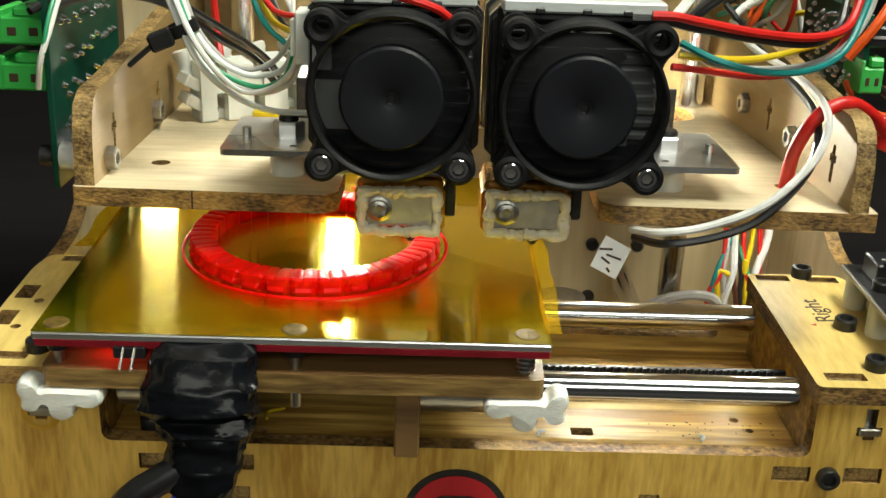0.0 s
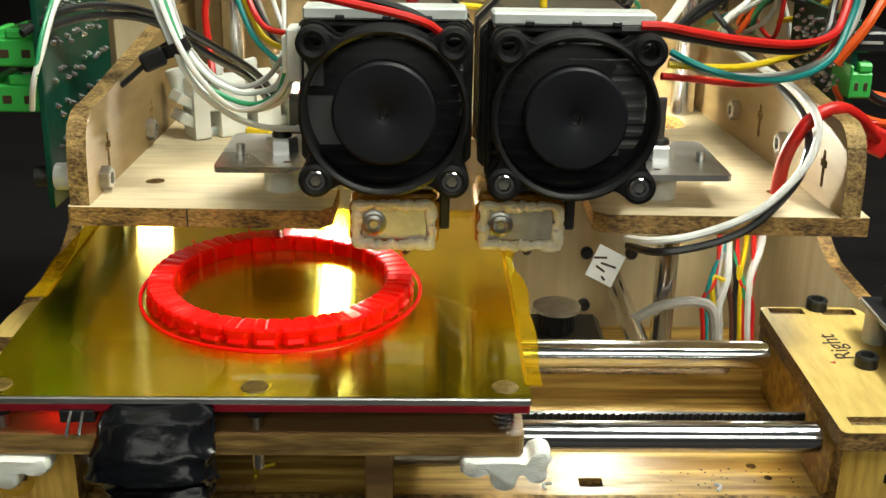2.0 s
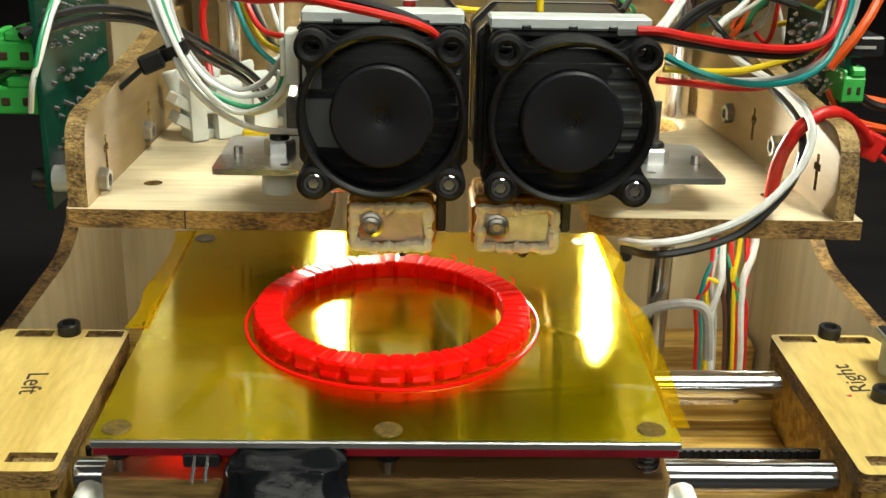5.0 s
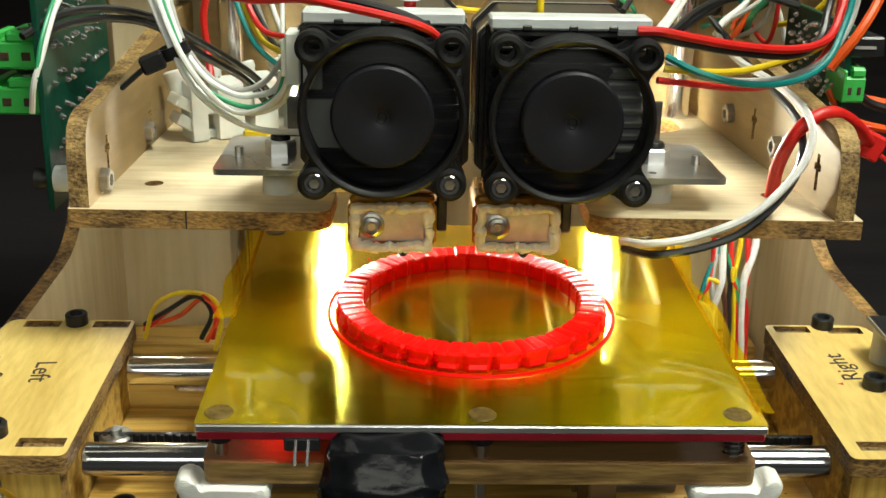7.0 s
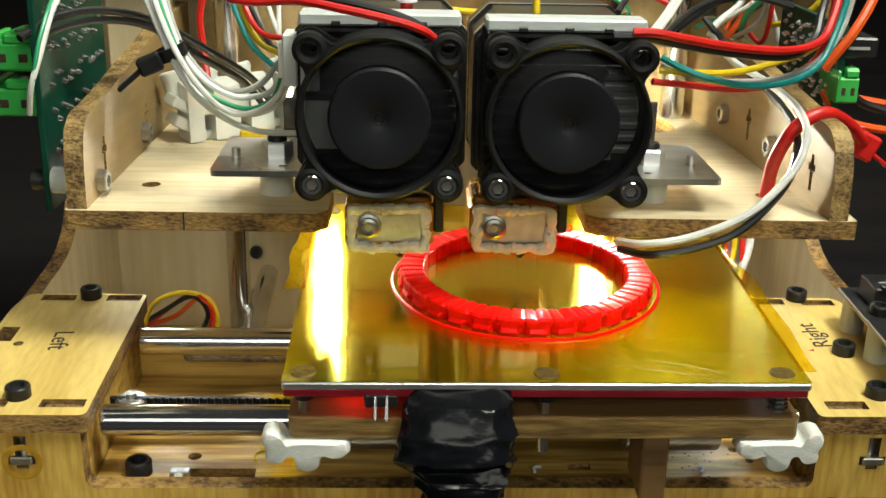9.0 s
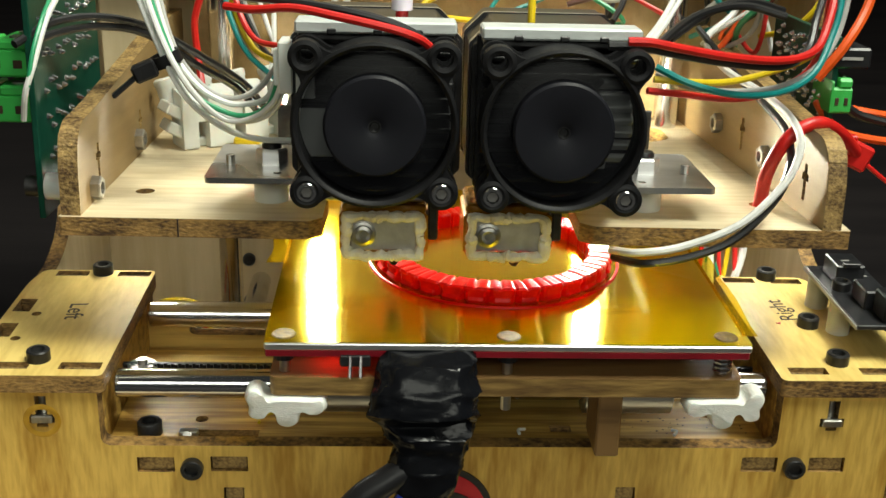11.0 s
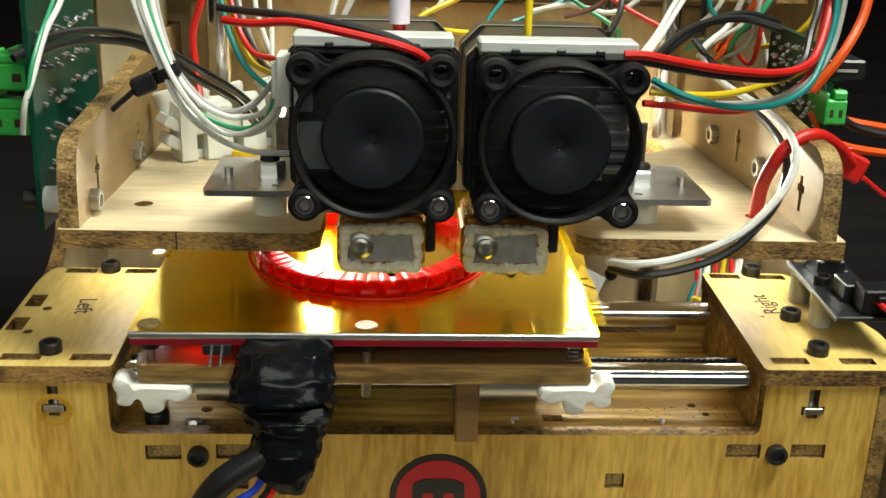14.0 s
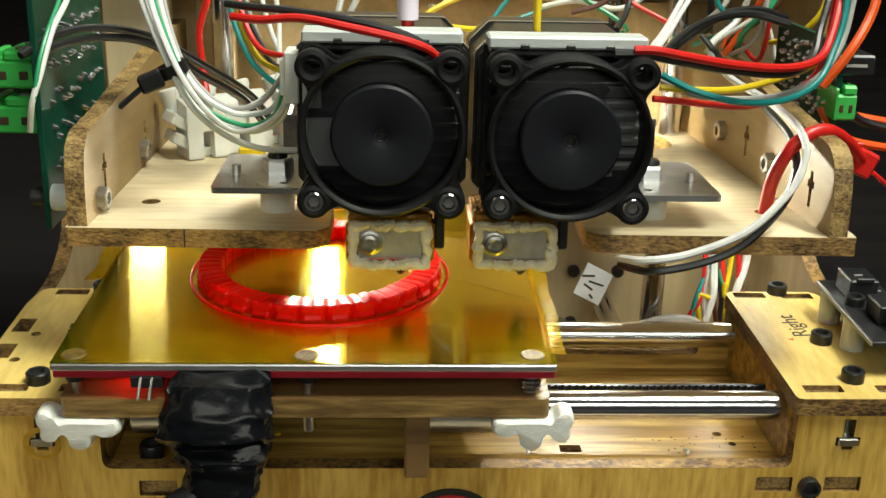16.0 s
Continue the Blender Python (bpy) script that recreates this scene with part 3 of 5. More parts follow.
# ---- nylon clips, boards, connectors on the carriage ----
def nylon_clip(m):
    c = thing("nylon_clip", "milky white nylon terminal clip block", "clip block", "nylon clip blocks", m=m)
    for x in (-.0043, .0043):
        part("pillar", sheet(rounded([(-.0066, .0002), (.0050, .0002), (.0056, .0160), (.0030, .0186), (-.0058, .0172)], .0008, 2), (), .0050, Matrix.Translation((x + .0025, 0, 0)) @ UPX), [CLOUD, CLOUD], c)
    part("web", join(box(.0060, .0085, .0060, (0, -.0004, .0112), .0006), box(.0045, .0060, .0030, (0, .0006, .0015), .0004)), CLOUD, c)
    part("louvre", join(box(.0060, .0095, .0036, (-.0080, .0000, .0062), .0004, pose(0, 0, 0, 0, 30, 0)), box(.0060, .0095, .0036, (-.0082, .0004, .0122), .0004, pose(0, 0, 0, 0, 30, 0))), CLOUD, c)
    part("boss", lathe([(.0011, .0150), (.0030, .0150), (.0030, .0222), (.0034, .0228), (.0034, .0246), (.0026, .0252), (.0012, .0246), (.0011, .0200)], 22, pose(-.0040, .0012, -.0030, -14, -10, 0)), CLOUD, c, smooth=True)
    part("screw", lathe([(.0014, .0170), (.0014, .0182), (0, .0183)], 12, at=(-.0010, -.0010, 0)), ZINC, c)


for k, (x, y, rz) in enumerate(((-.0835, .1000, 30), (-.0735, .1090, 30), (-.0640, .1185, 30), (-.0545, .128, 30))):
    nylon_clip(SKEW @ pose(x, y, ZP, 0, 0, rz))


def board(name, m, w, h, seed, label):
    b = thing(name, label, "circuit board", "carriage circuit boards", m=m)
    part("laminate", box(.0016, w, h, (0, w / 2, h / 2), .0002), GREENB, b)
    rnd = random.Random(seed)
    pts = []
    for k in range(78):
        y, z = .006 + (w - .010) * (k % 13) / 13 + rnd.uniform(0, .003), .004 + (h - .007) * (k // 13) / 6 + rnd.uniform(0, .0035)
        pts.append(lathe([(.0009, 0), (.0007, .0006), (.0002, .0014)], 6, pose(0, 0, 0, 0, 90, 0), (.0008, y, z)))
    tagged(part("solder_joint", join(*pts), SOLDER, b), kind="stuff")
    return b


def terminal(m):
    t = thing("terminal_block", "bright green screw terminal block with wires", "terminal block", "green terminal blocks", m=m)
    part("body", join(box(.0130, .016, .0072, (0, 0, .0036), .0006), box(.0085, .016, .0030, (.0018, 0, .0083), .0008), box(.0020, .016, .0090, (-.0060, 0, .0045), .0004)), GREENT, t)
    for k in (-1, 1):
        # Dark squares paint the shade inside the wire holes
        part("port", box(.0026, .0006, .0024, (k * .0028, -.0079, .0034), .0003), DARKHOLE, t)
        part("screw", lathe([(.0018, 0), (.0018, .0005), (0, .0005)], 14, at=(.0018, k * .004, .0098)), ZINC, t)
    return t


board("circuit_board", SKEW @ pose(-.1120, .0300, .0265), .062, .062, 3, "dark green circuit board with solder joints")
terminal(SKEW @ pose(-.1200, .0430, .0512))
terminal(SKEW @ pose(-.1195, .0430, .0632))
standoff = thing("standoff", "white nylon board spacer with a black bolt", "spacer", m=SKEW @ pose(-.104, .0335, .0345))
part("sleeve", lathe([(0, 0), (.0036, 0), (.0036, .0072), (0, .0072)], 20, pose(0, 0, 0, 0, -90, 0)), WHITEP, standoff, smooth=True)
part("bolt", lathe([(.0028, .0088), (.0028, .0125), (0, .0125)], 16, pose(0, 0, 0, 0, -90, 0)), BLACKBOLT, standoff, smooth=True)
br = board("circuit_board", SKEW @ pose(.1035, .0560, .0505), .058, .027, 4, "dark green circuit board beside the carriage")
br.matrix_world = SKEW @ pose(.1035, .1120, .0490, 0, 0, 180)
terminal(SKEW @ pose(.1055, .0600, .0548) @ Matrix.Diagonal((.46, 1, 1, 1)))
relay = thing("relay", "black plastic relay on the circuit board", "relay", m=SKEW @ pose(.1075, .062, .0690))
part("case", box(.0110, .017, .0058, (0, 0, .0010), .0006), CHIP, relay)
part("writing_bar", box(.006, .0003, .0008, (0, -.0086, .001), 0), WC["grey"], relay)
plug = thing("wire_connector", "white plastic wire connector on the motor", "connector", m=TILT @ pose(-.0452, .0240, .0700))
part("shell", join(box(.0036, .010, .0130, (0, 0, 0), .0004), box(.0016, .004, .009, (-.0022, -.002, 0), .0003)), WHITEP, plug)
tie = thing("cable_tie", "black cable tie round white wires", "cable tie", m=TILT @ pose(-.0768, .0330, .0695, 0, -22, 12))
part("band", lathe([(.0036, -.0016), (.0041, -.0016), (.0041, .0016), (.0036, .0016), (.0036, -.0016)], 20), RUBBER, tie, smooth=True)
part("head", box(.0062, .0042, .0046, (-.0060, -.002, -.0004), .0006), RUBBER, tie)
part("tail", box(.0085, .0030, .0012, (-.0120, -.002, -.0020), .0003, pose(0, 0, 0, 0, -18, 0)), RUBBER, tie)
tie2 = thing("cable_tie", "red cable tie with a loose tail", "cable tie", m=TILT @ pose(.1112, .0450, .0440, 0, 25, 0))
part("head", box(.0070, .0045, .0075, (0, 0, 0), .0008), WC["red"], tie2)
part("tail", box(.0100, .0030, .0012, (.0080, 0, -.0020), .0003, pose(0, 0, 0, 0, 12, 0)), WC["red"], tie2)
part("band", box(.0045, .0030, .0014, (-.005, 0, .0035), .0003, pose(0, 0, 0, 0, -20, 0)), WC["red"], tie2)

# ---- wires: colour, radius in mm, bends in mm ----
WIRES = [
    ("white", 0.8, [(-88.2, 60.0, 94.0), (-85.9, 50.0, 86.0), (-77.5, 35.0, 72.0), (-71.7, 30.0, 61.2), (-63.3, 30.0, 55.7), (-55.8, 28.0, 54.7), (-49.3, 25.0, 57.8), (-46.4, 22.0, 63.1), (-45.6, 22.0, 66.7)]),
    ("green", 0.7, [(-84.6, 55.0, 94.5), (-83.7, 48.0, 86.3), (-76.0, 33.0, 72.3), (-69.9, 28.0, 62.3), (-62.2, 28.0, 57.3), (-55.6, 27.0, 56.4), (-50.1, 25.0, 59.6), (-47.4, 22.0, 66.0)]),
    ("white", 0.8, [(-83.6, 60.0, 94.1), (-82.6, 50.0, 86.1), (-75.8, 36.0, 71.8), (-69.1, 32.0, 63.1), (-61.8, 31.0, 58.9), (-55.9, 30.0, 58.8), (-50.3, 26.0, 61.5), (-47.0, 24.0, 68.5)]),
    ("white", 0.8, [(-88.6, 55.0, 94.4), (-86.5, 46.0, 86.4), (-78.0, 32.0, 72.1), (-71.4, 28.0, 60.9), (-63.4, 30.0, 53.1), (-55.1, 33.0, 49.1), (-45.7, 36.0, 47.9)]),
    ("white", 0.8, [(-84.6, 50.0, 94.9), (-83.6, 43.0, 86.8), (-76.0, 30.0, 72.5), (-69.0, 27.0, 61.8), (-61.6, 28.0, 55.1), (-54.1, 26.0, 56.1), (-48.5, 22.0, 60.9), (-46.2, 21.0, 66.2)]),
    ("grey", 0.7, [(-82.1, 60.0, 94.1), (-81.8, 52.0, 85.9), (-75.2, 38.0, 71.2), (-67.2, 34.0, 62.0), (-60.6, 33.0, 59.6), (-53.6, 30.0, 62.2), (-48.0, 26.0, 69.5)]),
    ("white", 0.8, [(-103.8, 50.0, 94.5), (-105.0, 45.0, 86.2), (-106.9, 35.0, 78.7), (-108.9, 28.0, 68.3), (-110.9, 26.0, 61.5), (-112.6, 28.0, 54.0)]),
    ("green", 0.6, [(-106.0, 50.0, 94.5), (-107.0, 45.0, 86.2), (-107.7, 34.0, 78.8), (-108.9, 28.0, 71.2), (-110.2, 26.0, 62.9)]),
    ("black", 1.1, [(-113.9, 30.0, 72.9), (-107.6, 40.0, 76.9), (-98.3, 50.0, 77.6), (-87.1, 60.0, 73.9), (-75.0, 70.0, 64.9), (-63.6, 80.0, 54.9), (-57.6, 85.0, 46.2)]),
    ("black", 1.1, [(-110.8, 35.0, 72.9), (-105.4, 42.0, 74.6), (-97.5, 52.0, 74.8), (-87.2, 60.0, 71.8), (-75.2, 70.0, 61.6), (-65.4, 80.0, 53.2), (-59.4, 85.0, 44.4)]),
    ("red", 1.1, [(-72.9, 90.0, 92.0), (-75.8, 90.0, 82.0), (-78.9, 90.0, 71.9), (-78.4, 90.0, 61.6), (-76.6, 85.0, 52.4)]),
    ("teal", 0.8, [(-68.9, 70.0, 96.7), (-65.6, 60.0, 85.3), (-62.9, 55.0, 76.8), (-58.0, 50.0, 68.4), (-49.2, 40.0, 63.2)]),
    ("yellow", 0.8, [(-66.6, 70.0, 96.8), (-64.1, 60.0, 85.4), (-61.1, 55.0, 76.8), (-56.1, 50.0, 69.6), (-48.5, 40.0, 67.7)]),
    ("red", 0.8, [(-65.8, 70.0, 96.8), (-62.7, 58.0, 85.6), (-59.6, 53.0, 77.1), (-55.3, 48.0, 72.5), (-48.2, 40.0, 72.2)]),
    ("black", 0.8, [(-65.7, 75.0, 96.4), (-62.4, 65.0, 84.9), (-60.4, 60.0, 79.3), (-53.4, 50.0, 69.2), (-48.9, 42.0, 69.0)]),
    ("grey", 0.8, [(-62.4, 80.0, 93.0), (-62.9, 75.0, 83.8), (-60.1, 70.0, 76.4), (-54.5, 60.0, 66.8), (-48.8, 50.0, 65.4)]),
    ("white", 0.7, [(-54.8, 70.0, 92.3), (-56.9, 65.0, 85.0), (-54.2, 60.0, 76.3), (-50.8, 55.0, 69.2), (-48.1, 50.0, 63.9)]),
    ("white", 0.7, [(-51.7, 70.0, 92.4), (-52.9, 65.0, 85.0), (-51.9, 60.0, 76.3), (-52.0, 50.0, 63.8), (-57.7, 45.0, 58.4), (-63.1, 40.0, 57.8)]),
    ("red", 1.0, [(-58.3, 12.0, 85.7), (-51.2, 8.0, 85.5), (-41.6, 4.0, 86.5), (-31.1, 1.0, 85.1), (-19.5, 0.0, 82.8), (-13.0, 1.0, 80.6), (-10.0, 3.0, 78.3)]),
    ("black", 1.0, [(-59.8, 14.0, 88.4), (-52.8, 11.0, 88.0), (-44.6, 8.0, 87.7), (-31.3, 4.0, 86.4), (-19.5, 3.0, 83.8), (-12.9, 3.0, 80.8), (-10.8, 4.0, 78.6)]),
    ("red", 1.1, [(36.2, 4.0, 80.3), (41.6, 4.0, 80.2), (48.9, 6.0, 78.7), (63.1, 12.0, 75.9), (78.5, 20.0, 74.1), (89.1, 28.0, 75.3), (94.3, 35.0, 80.5), (99.4, 45.0, 89.8), (101.7, 50.0, 98.3)]),
    ("black", 1.1, [(31.8, 5.0, 79.1), (39.2, 5.0, 79.0), (49.5, 8.0, 76.9), (63.8, 14.0, 74.1), (79.3, 22.0, 72.4), (88.1, 30.0, 75.3), (91.5, 36.0, 81.8), (96.3, 45.0, 89.7), (97.8, 50.0, 98.2)]),
    ("yellow", 0.9, [(46.6, 20.0, 68.8), (56.0, 20.0, 68.2), (67.3, 24.0, 67.9), (80.7, 30.0, 70.0), (91.0, 35.0, 73.3), (98.0, 40.0, 80.6), (102.0, 45.0, 89.8), (104.0, 50.0, 98.3)]),
    ("teal", 0.9, [(46.8, 20.0, 71.9), (55.3, 17.0, 68.3), (67.3, 18.0, 65.6), (80.7, 24.0, 65.5), (90.5, 30.0, 69.4), (96.1, 36.0, 77.4), (99.1, 40.0, 85.8), (100.5, 45.0, 98.7)]),
    ("grey", 0.8, [(47.4, 22.0, 70.2), (56.1, 20.0, 66.9), (68.4, 22.0, 65.7), (81.6, 27.0, 66.5), (91.8, 32.0, 70.8), (98.7, 38.0, 78.7), (101.8, 42.0, 90.1), (102.8, 45.0, 98.7)]),
    ("red", 0.9, [(45.1, 20.0, 65.9), (53.9, 22.0, 64.8), (67.4, 28.0, 62.6), (79.6, 36.0, 62.4), (91.9, 40.0, 67.6), (96.1, 42.0, 76.5), (99.0, 48.0, 89.4), (99.6, 50.0, 96.8)]),
    ("white", 1.05, [(96.5, 110.0, 90.1), (91.5, 110.0, 75.6), (80.3, 100.0, 67.8), (80.9, 80.0, 62.2), (84.9, 55.0, 59.7), (86.9, 38.0, 57.6), (87.9, 28.0, 54.0), (87.1, 24.0, 48.8), (82.8, 20.0, 42.2), (70.9, 14.0, 33.2), (56.2, 12.0, 27.6), (44.6, 12.0, 25.7), (38.9, 20.0, 23.7)]),
    ("black", 1.1, [(77.2, 100.0, 71.3), (86.9, 85.0, 58.8), (88.4, 60.0, 55.0), (88.4, 40.0, 51.8), (86.2, 27.0, 46.6), (81.6, 21.0, 38.3), (70.0, 13.6, 29.6), (59.0, 11.6, 25.2), (46.4, 11.8, 22.8), (40.1, 22.0, 21.0)]),
    ("orange", 1.2, [(103.4, 60.0, 56.0), (104.5, 55.0, 52.9), (108.9, 50.0, 49.2), (122.0, 50.0, 46.9), (133.9, 50.0, 46.7)]),
    ("orange", 1.2, [(114.4, 75.0, 52.3), (121.3, 70.0, 51.5), (135.5, 70.0, 49.3)]),
    ("black", 1.3, [(105.5, 60.0, 59.7), (109.8, 55.0, 56.3), (115.2, 55.0, 53.1), (128.9, 55.0, 49.9)]),
    ("white", 0.8, [(74.4, 90.0, 94.8), (65.8, 80.0, 85.5), (58.4, 70.0, 76.8), (52.2, 60.0, 72.4)]),
    ("white", 0.8, [(77.0, 90.0, 94.8), (67.9, 80.0, 85.6), (60.1, 70.0, 76.8), (53.8, 60.0, 72.0)]),
    ("black", 1.3, [(56.6, 60.0, 72.0), (67.1, 75.0, 76.2), (78.0, 85.0, 78.8), (89.8, 90.0, 79.4), (101.7, 90.0, 76.5)]),
    ("black", 1.3, [(60.1, 65.0, 72.3), (71.8, 80.0, 76.5), (82.8, 90.0, 79.7), (93.0, 95.0, 80.1), (103.9, 100.0, 77.1)]),
    ("red", 1.1, [(104.0, 50.0, 98.3), (101.7, 48.0, 86.5), (99.1, 45.0, 76.1), (93.7, 42.0, 71.2)]),
    ("orange", 1.4, [(116.1, 60.0, 96.3), (112.6, 55.0, 84.3), (105.7, 50.0, 73.9), (98.9, 50.0, 64.4)]),
    ("white", 0.9, [(93.5, 120.0, 92.8), (100.3, 120.0, 82.0), (105.3, 120.0, 70.9), (108.3, 120.0, 61.5)]),
    ("black", 1.0, [(46.2, 80.0, 75.2), (51.1, 90.0, 80.8), (54.0, 100.0, 91.9)]),
    ("brown", 0.9, [(35.3, 100.0, 77.7), (45.8, 100.0, 81.4), (54.1, 100.0, 90.2)]),
    ("white", 0.9, [(26.9, 120.0, 77.0), (39.9, 120.0, 79.5), (53.3, 120.0, 77.1), (62.4, 120.0, 81.3), (67.4, 120.0, 90.6)]),
]

UNDER = [
    ("red", 1.0, [(98.4, 150.0, -4.4), (99.3, 145.0, -25.2), (98.1, 140.0, -39.4), (94.1, 140.0, -48.8), (95.5, 140.0, -63.1), (96.9, 140.0, -87.7)]),
    ("teal", 1.0, [(100.5, 150.0, -4.4), (101.5, 145.0, -25.2), (96.3, 140.0, -39.4), (95.2, 140.0, -48.7), (96.6, 140.0, -63.1), (98.0, 140.0, -87.7)]),
    ("yellow", 1.0, [(102.6, 150.0, -4.4), (103.6, 145.0, -25.2), (102.1, 140.0, -39.3), (96.8, 140.0, -39.4), (98.3, 140.0, -53.5), (100.7, 140.0, -87.7)]),
    ("red", 1.0, [(104.8, 150.0, -4.3), (105.8, 145.0, -25.2), (107.0, 140.0, -39.3), (112.5, 140.0, -48.6), (114.2, 140.0, -62.9), (115.9, 140.0, -87.6)]),
    ("black", 1.0, [(101.6, 150.0, -4.4), (102.6, 145.0, -25.2), (105.6, 140.0, -39.3), (106.0, 140.0, -48.6), (107.6, 140.0, -63.0), (109.2, 140.0, -87.6)]),
    ("grey", 1.0, [(99.8, 150.0, -4.4), (100.8, 145.0, -25.2), (98.6, 140.0, -39.3), (100.8, 140.0, -51.1), (102.4, 140.0, -65.4), (103.6, 140.0, -87.7)]),
    ("green", 1.0, [(102.0, 150.0, -4.4), (103.0, 145.0, -25.2), (107.8, 140.0, -39.3), (110.2, 140.0, -51.0), (111.8, 140.0, -65.4), (113.2, 140.0, -87.6)]),
    ("yellow", 1.0, [(108.4, 150.0, -4.3), (109.4, 145.0, -25.1), (106.7, 140.0, -39.3), (106.6, 140.0, -34.6), (108.2, 140.0, -48.6), (111.4, 140.0, -87.6)]),
    ("red", 1.0, [(111.2, 150.0, -4.3), (112.2, 145.0, -25.1), (112.1, 140.0, -39.2), (109.3, 140.0, -48.6), (110.9, 140.0, -62.9), (112.5, 140.0, -87.6)]),
    ("white", 1.5, [(114.4, 150.0, -4.2), (115.4, 145.0, -25.1), (111.0, 140.0, -39.2), (111.5, 140.0, -54.5), (113.1, 140.0, -69.0), (114.1, 140.0, -87.6)]),
    ("white", 1.5, [(101.6, 150.0, -4.4), (102.6, 145.0, -25.2), (102.4, 140.0, -39.3), (100.0, 140.0, -53.4), (101.5, 140.0, -67.9), (102.5, 140.0, -87.7)]),
    ("brown", 1.0, [(103.7, 150.0, -4.4), (104.7, 145.0, -25.2), (102.7, 140.0, -39.3), (105.3, 140.0, -52.2), (106.9, 140.0, -66.6), (108.1, 140.0, -87.6)]),
    ("yellow", 0.9, [(-114.6, 130.0, -60.8), (-108.2, 125.0, -44.6), (-96.6, 120.0, -37.4), (-86.7, 120.0, -40.0), (-84.1, 120.0, -48.9), (-86.8, 120.0, -60.4)]),
    ("red", 0.9, [(-114.3, 130.0, -57.3), (-102.2, 125.0, -45.7), (-91.6, 120.0, -37.8), (-85.9, 120.0, -44.5), (-87.6, 120.0, -55.8)]),
    ("black", 0.9, [(-114.2, 130.0, -55.0), (-104.3, 125.0, -46.9), (-92.7, 120.0, -38.9), (-87.4, 120.0, -45.6), (-91.7, 120.0, -55.8)]),
    ("orange", 0.9, [(-114.3, 130.0, -56.1), (-100.3, 125.0, -49.1), (-90.7, 120.0, -40.0), (-84.6, 120.0, -45.6), (-89.7, 120.0, -56.9)]),
    ("grey", 2.0, [(65.6, 130.0, -52.6), (75.7, 130.0, -46.7), (88.2, 130.0, -44.8), (95.4, 130.0, -48.9), (98.0, 130.0, -67.7)]),
]

for colour, r, pts in WIRES:
    w = link("wire", tube([(x * .001, y * .001, z * .001) for x, y, z in pts], r * .001, 8, 8), WC[colour], True)
    w.matrix_world = TILT
    tagged(w, f"thin {colour} insulated wire looping over the carriage", "wire", "loose wires")
for colour, r, pts in UNDER:
    w = link("wire", tube([(x * .001, y * .001, z * .001) for x, y, z in pts], r * .001, 8, 8), WC[colour], True)
    tagged(w, f"{colour} insulated wire hanging by the back panel", "wire", "wires at the back")
rw = random.Random(21)
for k in range(18):
    colour = ("white", "red", "grey", "green", "black", "yellow", "teal", "orange", "brown", "white", "black")[k % 11]
    if k < 11:
        x, y = rw.uniform(.085, .118), rw.uniform(.105, .135)
        pts = [(x - .012, y + .01, .125), (x + rw.uniform(-.006, .006), y, .098), (x + rw.uniform(-.008, .008), y - .008, .082), (x + rw.uniform(-.012, .004), y - .004, rw.uniform(.062, .074)), (x - .006, y + .012, rw.uniform(.060, .070))]
    else:
        x, y = rw.uniform(-.060, .070), rw.uniform(.10, .135)
        pts = [(x, y, .12), (x + rw.uniform(-.01, .01), y + .005, .090), (x + rw.uniform(-.02, .02), y - .004, rw.uniform(.066, .078)), (x + rw.uniform(-.03, .03), y + .01, rw.uniform(.068, .085))]
    w = link("wire", tube(pts, rw.uniform(.0007, .0011), 8, 8), WC[colour], True)
    w.matrix_world = TILT
    tagged(w, f"slack {colour} wire in the tangle behind the motors", "wire", "tangled wires")
lab = thing("terminal_jumper", "small yellow block among nylon clips", "jumper", m=SKEW @ pose(-.0675, .0940, ZP))
part("shell", box(.0080, .005, .0036, (0, .004, .0018), .0006), WC["yellow"], lab)
loom = link("wire_sleeve", tube([(.0838, .041, .029), (.0831, .036, .0402), (.0849, .032, .0491), (.0895, .032, .0541), (.0959, .034, .0553), (.1033, .038, .0514), (.1112, .045, .0443)], .0019, 12), WC["red"], True)
loom.matrix_world = TILT
tagged(loom, "glossy red cable sleeve arching over the side panel", "cable sleeve")

